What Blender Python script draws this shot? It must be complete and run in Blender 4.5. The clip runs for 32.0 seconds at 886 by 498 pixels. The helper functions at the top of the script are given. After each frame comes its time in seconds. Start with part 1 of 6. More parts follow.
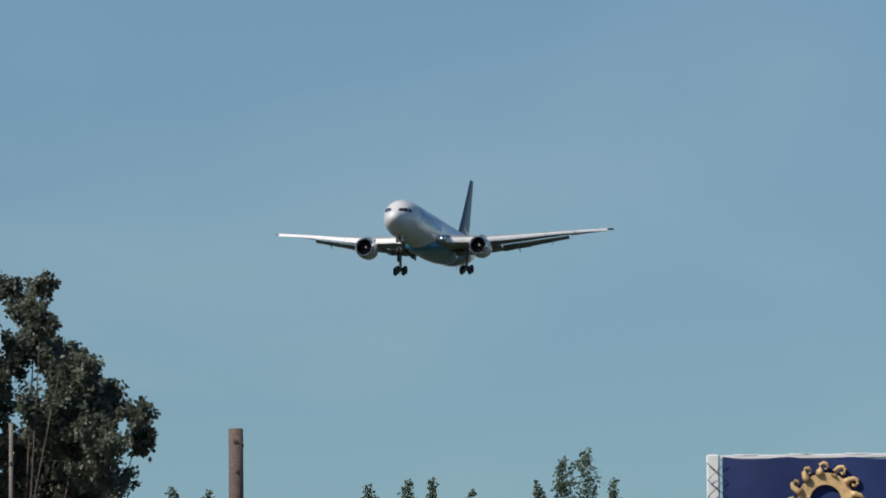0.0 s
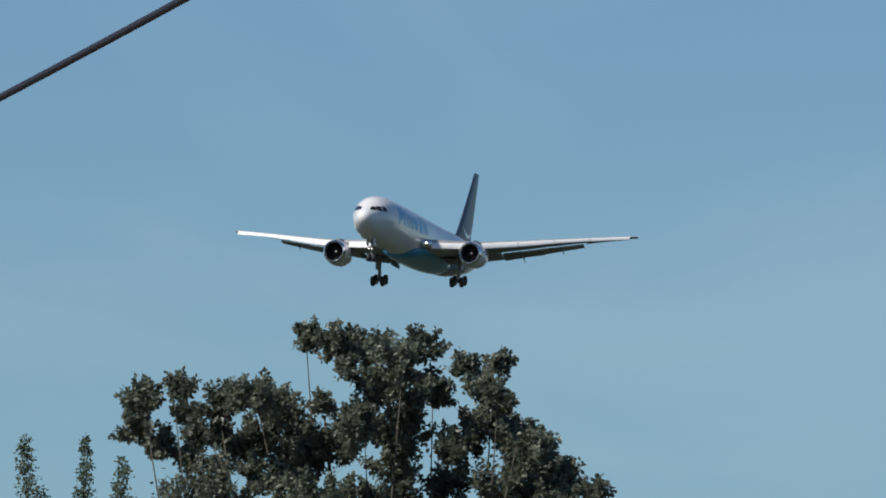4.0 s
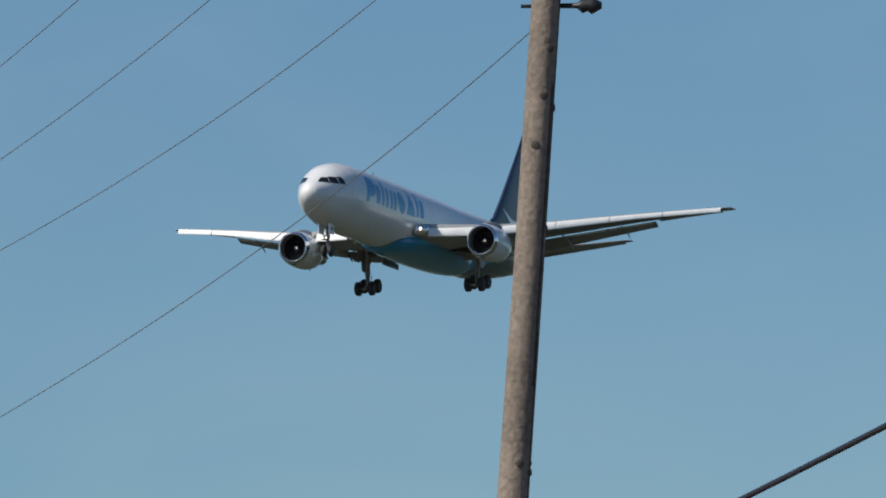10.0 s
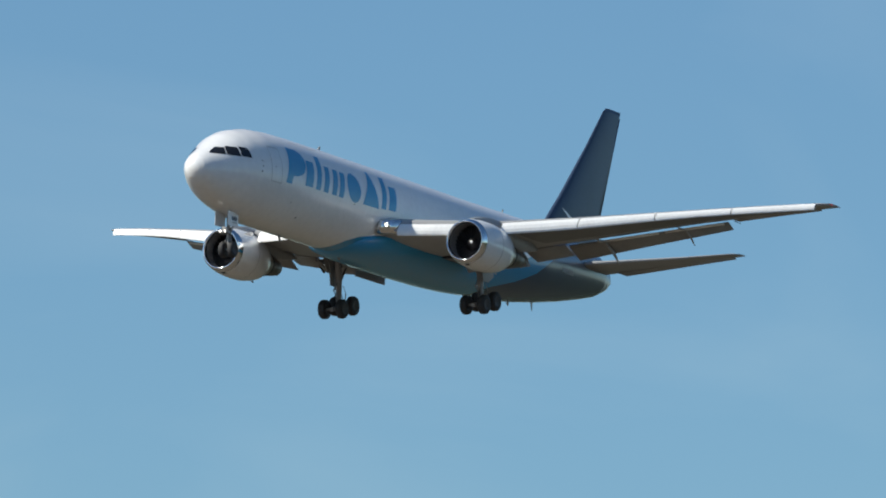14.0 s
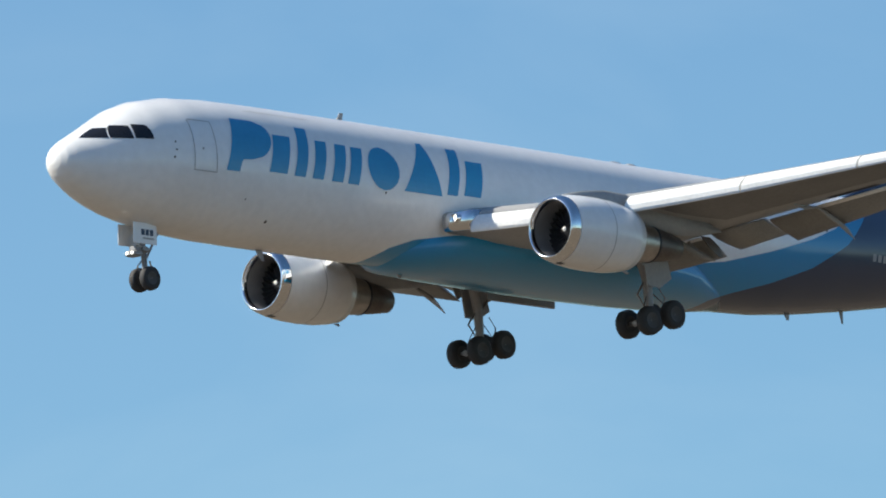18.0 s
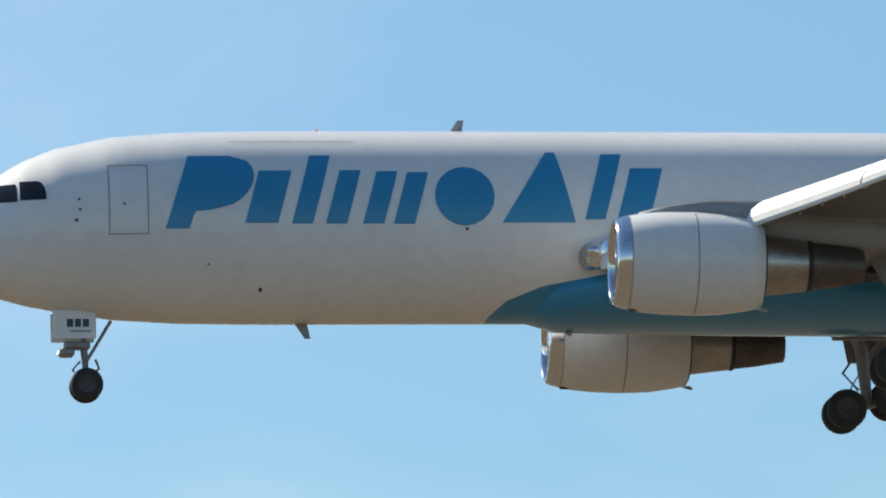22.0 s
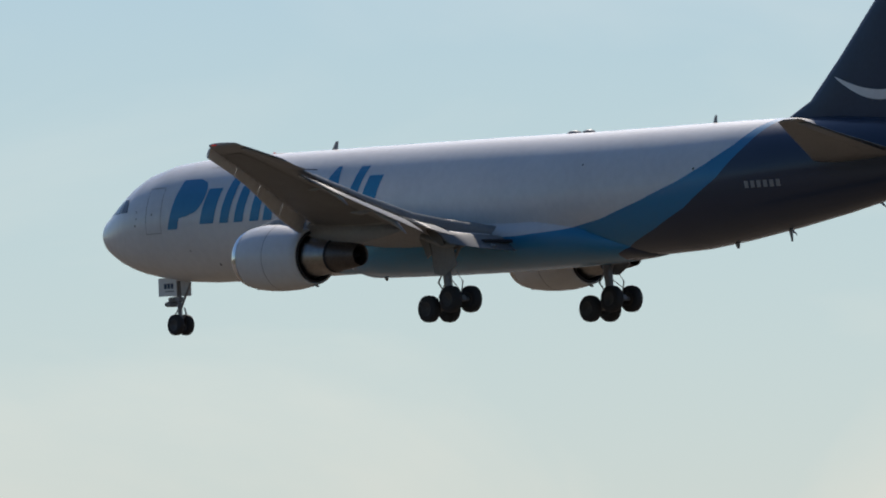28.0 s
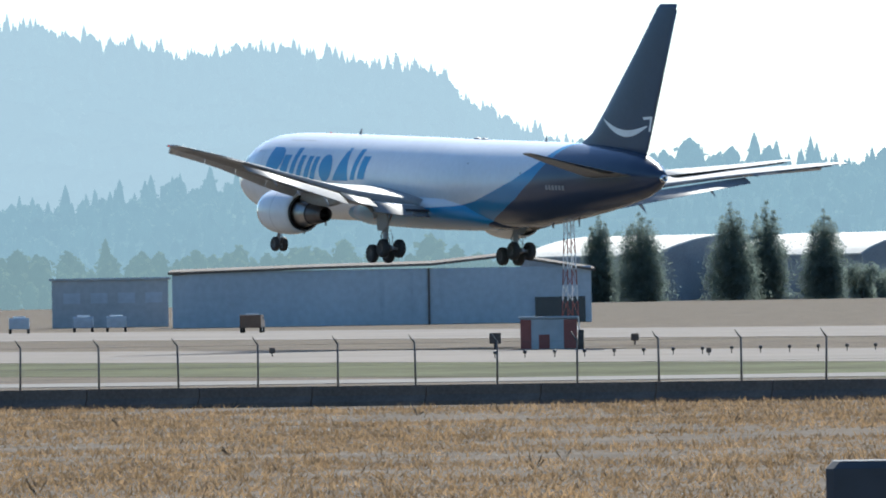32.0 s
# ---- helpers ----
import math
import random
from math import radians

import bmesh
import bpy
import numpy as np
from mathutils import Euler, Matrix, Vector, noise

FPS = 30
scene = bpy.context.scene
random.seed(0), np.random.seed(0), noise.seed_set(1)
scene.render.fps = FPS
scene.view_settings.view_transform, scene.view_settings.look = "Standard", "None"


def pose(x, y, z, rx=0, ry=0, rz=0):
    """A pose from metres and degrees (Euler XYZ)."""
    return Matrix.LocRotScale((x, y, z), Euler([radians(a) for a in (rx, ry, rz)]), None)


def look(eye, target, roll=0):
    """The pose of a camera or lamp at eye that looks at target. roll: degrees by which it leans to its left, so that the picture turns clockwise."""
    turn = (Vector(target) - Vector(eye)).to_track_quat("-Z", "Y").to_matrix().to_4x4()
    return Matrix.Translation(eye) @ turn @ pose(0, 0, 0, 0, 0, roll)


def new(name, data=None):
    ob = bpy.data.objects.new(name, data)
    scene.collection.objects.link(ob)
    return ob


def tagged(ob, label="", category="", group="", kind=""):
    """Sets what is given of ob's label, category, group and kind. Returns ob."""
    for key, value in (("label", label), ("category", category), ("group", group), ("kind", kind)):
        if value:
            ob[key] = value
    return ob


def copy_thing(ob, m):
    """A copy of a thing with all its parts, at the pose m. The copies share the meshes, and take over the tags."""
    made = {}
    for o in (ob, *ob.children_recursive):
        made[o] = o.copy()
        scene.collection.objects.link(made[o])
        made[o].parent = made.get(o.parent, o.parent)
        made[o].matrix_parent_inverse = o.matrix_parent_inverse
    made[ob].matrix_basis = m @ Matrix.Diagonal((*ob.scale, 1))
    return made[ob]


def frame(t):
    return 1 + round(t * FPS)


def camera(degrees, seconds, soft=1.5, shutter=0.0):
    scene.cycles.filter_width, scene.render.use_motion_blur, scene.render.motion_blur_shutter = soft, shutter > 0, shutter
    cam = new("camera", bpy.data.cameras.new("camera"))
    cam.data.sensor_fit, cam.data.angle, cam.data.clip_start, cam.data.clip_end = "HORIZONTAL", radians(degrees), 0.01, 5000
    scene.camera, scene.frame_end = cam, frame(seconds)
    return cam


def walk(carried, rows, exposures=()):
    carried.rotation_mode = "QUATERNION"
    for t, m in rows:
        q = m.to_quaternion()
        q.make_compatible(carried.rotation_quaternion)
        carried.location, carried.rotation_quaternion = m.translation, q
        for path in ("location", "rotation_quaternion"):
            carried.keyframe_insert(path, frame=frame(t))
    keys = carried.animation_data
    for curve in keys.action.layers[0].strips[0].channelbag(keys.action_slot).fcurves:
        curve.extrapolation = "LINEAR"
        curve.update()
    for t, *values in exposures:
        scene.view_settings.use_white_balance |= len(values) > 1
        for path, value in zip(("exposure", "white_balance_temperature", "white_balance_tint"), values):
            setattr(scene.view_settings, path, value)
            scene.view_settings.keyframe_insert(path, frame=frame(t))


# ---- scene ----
# The camera stands on a low bank, 4 m above the airfield, and pans after the airliner.
EYE = Vector((0.0, 0.0, 4.0))


def aim(az, el, roll):
    """Camera pose: azimuth to the left of +Y, elevation and roll in degrees."""
    return Matrix.Translation(EYE) @ pose(0, 0, 0, 0, 0, az) @ pose(0, 0, 0, 90 + el, 0, 0) @ pose(0, 0, 0, 0, 0, roll)


PAN = (
    (0, -78.382, 5.065, -0.67), (0.5, -78.153, 5.131, -0.13), (1, -77.897, 5.188, 0.01), (1.5, -77.628, 5.236, 0.35),
    (2, -77.345, 5.276, 0.57), (2.5, -77.041, 5.323, 0.78), (3, -76.715, 5.373, 0.58), (3.5, -76.372, 5.426, 0.37),
    (4, -76.012, 5.480, 0.16), (4.5, -75.634, 5.538, -0.04), (5, -75.234, 5.599, -0.00), (5.5, -74.806, 5.644, 0.16),
    (6, -74.364, 5.689, 0.34), (6.5, -73.910, 5.737, 0.39), (7, -73.441, 5.773, 0.94), (7.5, -72.935, 5.820, 0.92),
    (8, -72.397, 5.882, 1.17), (8.5, -71.786, 5.950, -0.20), (9, -71.141, 6.061, -0.39), (9.5, -70.433, 6.178, -0.53),
    (10, -69.710, 6.304, -0.60), (10.5, -68.938, 6.422, -0.49), (11, -68.116, 6.510, -0.09), (11.5, -67.229, 6.618, 0.06),
    (12, -66.298, 6.703, 0.74), (12.5, -65.262, 6.818, 1.59), (13, -64.124, 6.963, 1.88), (13.5, -62.890, 7.121, 1.49),
    (14, -61.562, 7.270, 0.92), (14.5, -60.107, 7.426, 0.36), (15, -58.507, 7.590, -0.20), (15.5, -56.744, 7.763, -0.76),
    (16, -54.702, 7.945, -1.05), (16.5, -52.376, 8.150, -1.34), (17, -49.775, 8.346, -1.33), (17.5, -46.928, 8.507, -1.81),
    (18, -43.799, 8.674, -2.07), (18.5, -40.304, 8.831, -2.32), (19, -36.408, 8.941, -2.04), (19.5, -32.159, 9.007, -1.67),
    (20, -27.403, 9.061, -1.50), (20.5, -22.174, 9.125, -1.50), (21, -16.589, 9.196, -1.57), (21.5, -10.900, 9.220, -1.46),
    (22, -4.915, 9.012, -1.37), (22.5, 1.232, 8.650, -1.35), (23, 7.084, 8.179, -1.16), (23.5, 12.746, 7.596, -1.26),
    (24, 18.334, 6.975, -1.30), (24.5, 23.911, 6.277, -1.16), (25, 29.214, 5.624, -0.93), (25.5, 33.196, 5.037, -0.81),
    (26, 36.911, 4.350, -0.68), (26.5, 40.521, 3.783, -0.65), (27, 43.799, 3.321, -0.66), (27.5, 46.736, 2.897, -0.66),
    (28, 49.369, 2.513, -0.67), (28.5, 51.728, 2.166, -0.67), (29, 53.828, 1.808, -0.05), (29.5, 55.729, 1.406, 0.04),
    (30, 57.527, 1.062, -0.71), (30.5, 59.226, 0.803, -0.80), (31, 60.779, 0.584, -0.97), (31.5, 62.144, 0.369, -0.91),
    (32, 63.391, 0.183, -0.95),
)
EXPOSURE = ((0, -0.36, 6750, 10), (6, -0.15, 6650, 9), (9, -0.25, 6650, 8), (13, -0.01, 6620, 5), (16, 0.43, 6650, 5), (19, 0.61, 6980, 6), (21, 0.55, 7150, 5), (22, 0.46, 7350, 4), (23, 0.36, 7450, 2), (24, 0.14, 7550, 3), (25, -0.22, 7650, 8), (26, -0.42, 7400, 12), (28, -0.54, 6750, 12), (29, -0.54, 6650, 12), (30, -0.29, 6400, 12), (31, 0.48, 6300, 5), (32, 0.7, 6300, 5))
cam = camera(4.564, 32.0, soft=1.9)
walk(cam, [(t, aim(a, e, r)) for t, a, e, r in PAN], EXPOSURE)

# ---- light ----
SUN_EL, SUN_AZ = 42.0, 50.3   # azimuth to the left of +Y
world = bpy.data.worlds.new("sky")
scene.world = world
world.use_nodes = True
wn = world.node_tree.nodes
sky = wn.new("ShaderNodeTexSky")
sky.sky_type, sky.sun_disc = "NISHITA", False
sky.sun_elevation, sky.sun_rotation = radians(SUN_EL), radians(-SUN_AZ)
sky.air_density, sky.dust_density, sky.ozone_density = 1.0, 0.1, 4.0
wn["Background"].inputs["Strength"].default_value = 0.08
clear = wn.new("ShaderNodeVectorMath")
clear.operation = "MULTIPLY"
clear.inputs[1].default_value = (0.76, 0.96, 1.1)   # a dry, deep blue day
world.node_tree.links.new(sky.outputs[0], clear.inputs[0])
# the air brightens and whitens towards the sun
heading, toward, nearer, bright, glow = wn.new("ShaderNodeTexCoord"), wn.new("ShaderNodeVectorMath"), wn.new("ShaderNodeMapRange"), wn.new("ShaderNodeMix"), wn.new("ShaderNodeVectorMath")
toward.operation, glow.operation, bright.data_type, nearer.interpolation_type = "DOT_PRODUCT", "MULTIPLY", "RGBA", "SMOOTHSTEP"
toward.inputs[1].default_value = (-math.sin(radians(SUN_AZ)) * math.cos(radians(SUN_EL)), math.cos(radians(SUN_AZ)) * math.cos(radians(SUN_EL)), math.sin(radians(SUN_EL)))
nearer.inputs["From Min"].default_value, nearer.inputs["From Max"].default_value = 0.3, 0.85
bright.inputs["A"].default_value, bright.inputs["B"].default_value = (1, 1, 1, 1), (1.5, 1.27, 1.22, 1)
for a, b in ((heading.outputs["Generated"], toward.inputs[0]), (toward.outputs["Value"], nearer.inputs["Value"]), (nearer.outputs[0], bright.inputs["Factor"]), (clear.outputs[0], glow.inputs[0]), (bright.outputs["Result"], glow.inputs[1])):
    world.node_tree.links.new(a, b)
# a low layer of pale haze all round the horizon
split, low, layer, hazy = wn.new("ShaderNodeSeparateXYZ"), wn.new("ShaderNodeMapRange"), wn.new("ShaderNodeMix"), wn.new("ShaderNodeVectorMath")
hazy.operation, layer.data_type, low.interpolation_type = "MULTIPLY", "RGBA", "SMOOTHSTEP"
low.inputs["From Min"].default_value, low.inputs["From Max"].default_value = 0.0, 0.065
layer.inputs["A"].default_value, layer.inputs["B"].default_value = (0.92, 0.97, 1.13, 1), (1, 1, 1, 1)
for a, b in ((heading.outputs["Generated"], split.inputs[0]), (split.outputs["Z"], low.inputs["Value"]), (low.outputs[0], layer.inputs["Factor"]), (glow.outputs[0], hazy.inputs[0]), (layer.outputs["Result"], hazy.inputs[1])):
    world.node_tree.links.new(a, b)
# faint high cirrus, everywhere in the sky
where, stretch, wisps = wn.new("ShaderNodeTexCoord"), wn.new("ShaderNodeMapping"), wn.new("ShaderNodeTexNoise")
stretch.inputs["Scale"].default_value = (14.0, 14.0, 34.0)
wisps.inputs["Scale"].default_value, wisps.inputs["Detail"].default_value, wisps.inputs["Distortion"].default_value = 1.0, 6.0, 0.6
veil, thin_veil, cloudy = wn.new("ShaderNodeMapRange"), wn.new("ShaderNodeMix"), wn.new("ShaderNodeVectorMath")
veil.inputs["From Min"].default_value, veil.inputs["From Max"].default_value = 0.46, 0.78
thin_veil.data_type, cloudy.operation = "RGBA", "MULTIPLY"
thin_veil.inputs["A"].default_value, thin_veil.inputs["B"].default_value = (1, 1, 1, 1), (1.3, 1.13, 1.05, 1)
for a, b in ((where.outputs["Generated"], stretch.inputs["Vector"]), (stretch.outputs[0], wisps.inputs["Vector"]), (wisps.outputs["Fac"], veil.inputs["Value"]), (veil.outputs[0], thin_veil.inputs["Factor"]),
             (hazy.outputs[0], cloudy.inputs[0]), (thin_veil.outputs["Result"], cloudy.inputs[1]), (cloudy.outputs[0], wn["Background"].inputs["Color"])):
    world.node_tree.links.new(a, b)
sun = new("sun", bpy.data.lights.new("sun", "SUN"))
sun.data.energy, sun.data.angle, sun.data.color = 5.0, radians(0.53), (1.0, 0.95, 0.88)
sa, se = radians(SUN_AZ), radians(SUN_EL)
SUN_DIR = Vector((-math.sin(sa) * math.cos(se), math.cos(sa) * math.cos(se), math.sin(se)))
sun.matrix_world = look(SUN_DIR * 500, (0, 0, 0))


# ---- materials ----
def material(name, color, rough=0.6, metal=0.0, vary=0.15, scale=4.0, fine=40.0, bump=0.0, emit=0.0, coat=0.0, haze=None, spec=0.5, thin=0.0):
    """A surface with colour variation at two scales and fine relief. haze: (colour, share) of glow mixed in to paint
    air haze on the far backdrop. thin: share of light that leaves let through.
    """
    m = bpy.data.materials.new(name)
    m.use_nodes = True
    nt = m.node_tree
    b = nt.nodes["Principled BSDF"]
    b.inputs["Roughness"].default_value, b.inputs["Metallic"].default_value = rough, metal
    b.inputs["Specular IOR Level"].default_value = spec
    b.inputs["Coat Weight"].default_value = coat
    b.inputs["Coat Roughness"].default_value = 0.2
    tc = nt.nodes.new("ShaderNodeTexCoord")
    n1, n2 = nt.nodes.new("ShaderNodeTexNoise"), nt.nodes.new("ShaderNodeTexNoise")
    n1.inputs["Scale"].default_value, n2.inputs["Scale"].default_value = scale, fine
    n1.inputs["Detail"].default_value = n2.inputs["Detail"].default_value = 4
    for n in (n1, n2):
        nt.links.new(tc.outputs["Object"], n.inputs["Vector"])
    add = nt.nodes.new("ShaderNodeMath")
    add.operation = "ADD"
    nt.links.new(n1.outputs["Fac"], add.inputs[0])
    nt.links.new(n2.outputs["Fac"], add.inputs[1])
    mr = nt.nodes.new("ShaderNodeMapRange")
    mr.inputs["From Min"].default_value, mr.inputs["From Max"].default_value = 0.7, 1.3
    mr.inputs["To Min"].default_value, mr.inputs["To Max"].default_value = 1 - vary, 1 + vary
    nt.links.new(add.outputs[0], mr.inputs["Value"])
    mul = nt.nodes.new("ShaderNodeVectorMath")
    mul.operation = "SCALE"
    mul.inputs[0].default_value = color
    nt.links.new(mr.outputs[0], mul.inputs["Scale"])
    nt.links.new(mul.outputs[0], b.inputs["Base Color"])
    if bump:
        bp = nt.nodes.new("ShaderNodeBump")
        bp.inputs["Strength"].default_value, bp.inputs["Distance"].default_value = bump, 0.02
        nt.links.new(n2.outputs["Fac"], bp.inputs["Height"])
        nt.links.new(bp.outputs[0], b.inputs["Normal"])
    if emit:
        b.inputs["Emission Color"].default_value, b.inputs["Emission Strength"].default_value = (*color, 1), emit
    if thin:
        tr, mix = nt.nodes.new("ShaderNodeBsdfTranslucent"), nt.nodes.new("ShaderNodeMixShader")
        nt.links.new(mul.outputs[0], tr.inputs["Color"])
        mix.inputs[0].default_value = thin
        nt.links.new(b.outputs[0], mix.inputs[1])
        nt.links.new(tr.outputs[0], mix.inputs[2])
        nt.links.new(mix.outputs[0], nt.nodes["Material Output"].inputs[0])
        mix_thin = mix
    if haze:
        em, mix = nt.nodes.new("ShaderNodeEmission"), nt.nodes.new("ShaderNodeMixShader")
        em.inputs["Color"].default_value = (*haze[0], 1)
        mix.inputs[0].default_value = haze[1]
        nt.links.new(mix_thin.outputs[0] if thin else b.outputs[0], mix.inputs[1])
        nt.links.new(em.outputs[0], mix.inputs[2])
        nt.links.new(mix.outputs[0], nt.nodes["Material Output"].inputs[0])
    m["tint"] = mul.name
    return m


# air haze colours, painted as glow onto the far woods and hills
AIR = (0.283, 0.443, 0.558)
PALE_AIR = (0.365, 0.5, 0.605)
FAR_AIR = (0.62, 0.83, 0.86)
WHITE = material("white_paint", (0.78, 0.775, 0.77), 0.5, 0, 0.05, 0.35, 3, coat=1.0, spec=0.2)
DULL = material("dull_white_paint", (0.7, 0.71, 0.72), 0.5, 0, 0.08, 0.35, 3, coat=1.0)
BLUE = material("sky_blue_paint", (0.013, 0.25, 0.48), 0.35, 0, 0.06, 0.5, 6, coat=0.3)
NAVY = material("navy_paint", (0.03, 0.05, 0.092), 0.45, 0, 0.12, 0.5, 6, coat=0.1)
GREY = material("wing_grey", (0.31, 0.31, 0.31), 0.5, 0, 0.1, 0.6, 7)
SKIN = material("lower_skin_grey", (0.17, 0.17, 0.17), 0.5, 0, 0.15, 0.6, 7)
PALE = material("slat_white", (0.8, 0.8, 0.79), 0.5, 0.0, 0.08, 0.8, 8)
FLAPG = material("flap_grey", (0.25, 0.25, 0.245), 0.5, 0, 0.14, 0.9, 9)
CHROME = material("polished_metal", (0.8, 0.8, 0.8), 0.12, 1.0, 0.05, 2, 9)
STEEL = material("exhaust_metal", (0.42, 0.39, 0.36), 0.35, 1.0, 0.2, 2, 14)
DARKM = material("dark_metal", (0.05, 0.05, 0.055), 0.5, 0.6, 0.2, 3, 20)
NOZZLE = material("heat_stained_metal", (0.13, 0.11, 0.1), 0.42, 0.7, 0.25, 2, 14)
STRUT = material("strut_grey", (0.27, 0.265, 0.265), 0.45, 0.3, 0.15, 4, 20)
RIM = material("rim_metal", (0.06, 0.057, 0.055), 0.6, 0.0, 0.2, 4, 20)
RUBBER = material("tyre_rubber", (0.032, 0.031, 0.032), 0.75, 0, 0.15, 4, 30)
GLASS = material("cockpit_glass", (0.015, 0.016, 0.02), 0.08, 0, 0.1, 1, 5)
LINING = material("inlet_lining", (0.16, 0.16, 0.165), 0.5, 0.2, 0.1, 2, 20)
LINE = material("seam_grey", (0.32, 0.31, 0.3), 0.6, 0, 0.1, 1, 8)
LAMP = material("landing_light", (1.0, 0.95, 0.85), 0.3, emit=2.5)
RED = material("red_light", (0.7, 0.05, 0.03), 0.3, emit=0.4)
WOOD = material("weathered_wood", (0.22, 0.175, 0.14), 0.85, 0, 0.35, 1.2, 18, bump=0.6)
REDWOOD = material("reddish_wood", (0.125, 0.092, 0.078), 0.85, 0, 0.35, 1.2, 18, bump=0.6)
PALEWOOD = material("pale_wood", (0.2, 0.18, 0.15), 0.85, 0, 0.25, 1.5, 20, bump=0.5)
CABLE = material("cable_sheath", (0.017, 0.017, 0.03), 0.6, 0, 0.1, 2, 12)
WIRE = material("wire_grey", (0.16, 0.165, 0.18), 0.6, 0.3, 0.2, 6, 40)
LEAF = material("leaf_green", (0.135, 0.158, 0.115), 0.42, 0, 0.5, 0.6, 5, spec=0.6, thin=0.45)
LEAF2 = material("poplar_green", (0.11, 0.15, 0.1), 0.6, 0, 0.45, 0.6, 5, spec=0.3, thin=0.3)
# leaf colour paled and greyed to stand in for distance haze
LEAF3 = material("haze_paled_leaf", (0.19, 0.235, 0.205), 0.8, 0, 0.3, 0.3, 1.0, spec=0.05, thin=0.66)
LEAF4 = material("yellow_leaf", (0.3, 0.24, 0.1), 0.8, 0, 0.3, 0.3, 1.0, spec=0.05, thin=0.45)
BARK = material("bark", (0.08, 0.068, 0.055), 0.9, 0, 0.3, 2, 18, bump=0.5)
BANNER = material("banner_navy", (0.007, 0.024, 0.115), 0.75, 0, 0.2, 1.2, 9)
GOLD = material("banner_gold", (0.62, 0.42, 0.2), 0.6, 0, 0.25, 3, 14)
GRASS = material("dry_ground", (0.112, 0.09, 0.068), 0.95, 0, 0.5, 0.25, 3.0, spec=0.07)
STRAW = material("dry_straw", (0.3, 0.2, 0.11), 0.9, 0, 0.65, 0.35, 3, spec=0.1, thin=0.45)
TURF = material("mown_turf", (0.08, 0.083, 0.043), 0.95, 0, 0.45, 0.05, 0.5, spec=0.07)
CONCRETE = material("pale_concrete", (0.14, 0.118, 0.1), 0.9, 0, 0.22, 0.05, 0.6, spec=0.28)
GRAVEL = material("pale_gravel", (0.165, 0.152, 0.137), 0.95, 0, 0.2, 0.2, 2.5, spec=0.28)
BARRIER = material("dark_barrier", (0.135, 0.11, 0.095), 0.9, 0, 0.25, 1, 9, spec=0.2)
POST = material("fence_steel", (0.13, 0.12, 0.11), 0.7, 0.2, 0.2, 3, 20)
# SHED, PALEWALL and BRICK paled or blued to stand in for distance haze
SHED = material("haze_blue_sheet", (0.46, 0.51, 0.56), 0.6, 0, 0.12, 0.1, 1.5, spec=0.0)
SHED2 = material("pale_sheet", (0.42, 0.44, 0.46), 0.6, 0, 0.12, 0.1, 1.5, spec=0.0)
ROOFW = material("white_roof", (0.66, 0.63, 0.56), 0.6, 0, 0.12, 0.1, 1.2, spec=0.3)
PALEWALL = material("haze_paled_wall", (0.74, 0.77, 0.79), 0.6, 0, 0.1, 0.1, 1.5, spec=0.1)
BRICK = material("plastered_wall", (0.34, 0.35, 0.36), 0.8, 0, 0.2, 0.2, 3, spec=0.0)
HOLE = material("dark_window", (0.03, 0.035, 0.045), 0.25, 0, 0.1, 1, 5)
REDP = material("red_paint", (0.27, 0.075, 0.06), 0.55, 0, 0.15, 1, 8)
VAN = material("dark_van_paint", (0.03, 0.038, 0.055), 0.6, 0, 0.15, 1, 8, spec=0.15)
ORANGE = material("ochre_paint", (0.16, 0.085, 0.05), 0.5, 0, 0.15, 1, 8)
TEASEL = material("teasel_brown", (0.085, 0.04, 0.028), 0.9, 0, 0.4, 30, 150)
STALK = material("teasel_stalk", (0.12, 0.075, 0.04), 0.9, 0, 0.3, 20, 90)
POSTG = material("grey_post", (0.05, 0.055, 0.065), 0.8, 0, 0.2, 4, 25)
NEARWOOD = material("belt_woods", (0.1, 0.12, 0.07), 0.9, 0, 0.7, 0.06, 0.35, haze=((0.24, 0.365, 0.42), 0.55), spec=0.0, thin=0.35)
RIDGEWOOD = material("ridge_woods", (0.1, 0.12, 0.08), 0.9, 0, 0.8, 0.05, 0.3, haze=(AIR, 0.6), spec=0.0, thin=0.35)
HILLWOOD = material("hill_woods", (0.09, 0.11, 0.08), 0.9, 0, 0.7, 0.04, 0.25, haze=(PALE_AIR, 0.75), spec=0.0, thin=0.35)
# slope colours darkened to paint in the shade beneath the trees
SHADED_SLOPE1 = material("ridge_slope_shaded", (0.035, 0.052, 0.035), 0.95, 0, 0.7, 0.02, 0.2, haze=(AIR, 0.62), spec=0.0)
SHADED_SLOPE2 = material("hill_slope_shaded", (0.02, 0.028, 0.02), 0.95, 0, 0.3, 0.02, 0.2, haze=(PALE_AIR, 0.75), spec=0.0)
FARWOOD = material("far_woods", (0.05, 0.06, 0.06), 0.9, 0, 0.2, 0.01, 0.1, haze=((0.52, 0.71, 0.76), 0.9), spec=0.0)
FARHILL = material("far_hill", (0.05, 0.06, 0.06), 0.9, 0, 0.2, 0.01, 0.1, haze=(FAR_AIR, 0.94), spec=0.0)



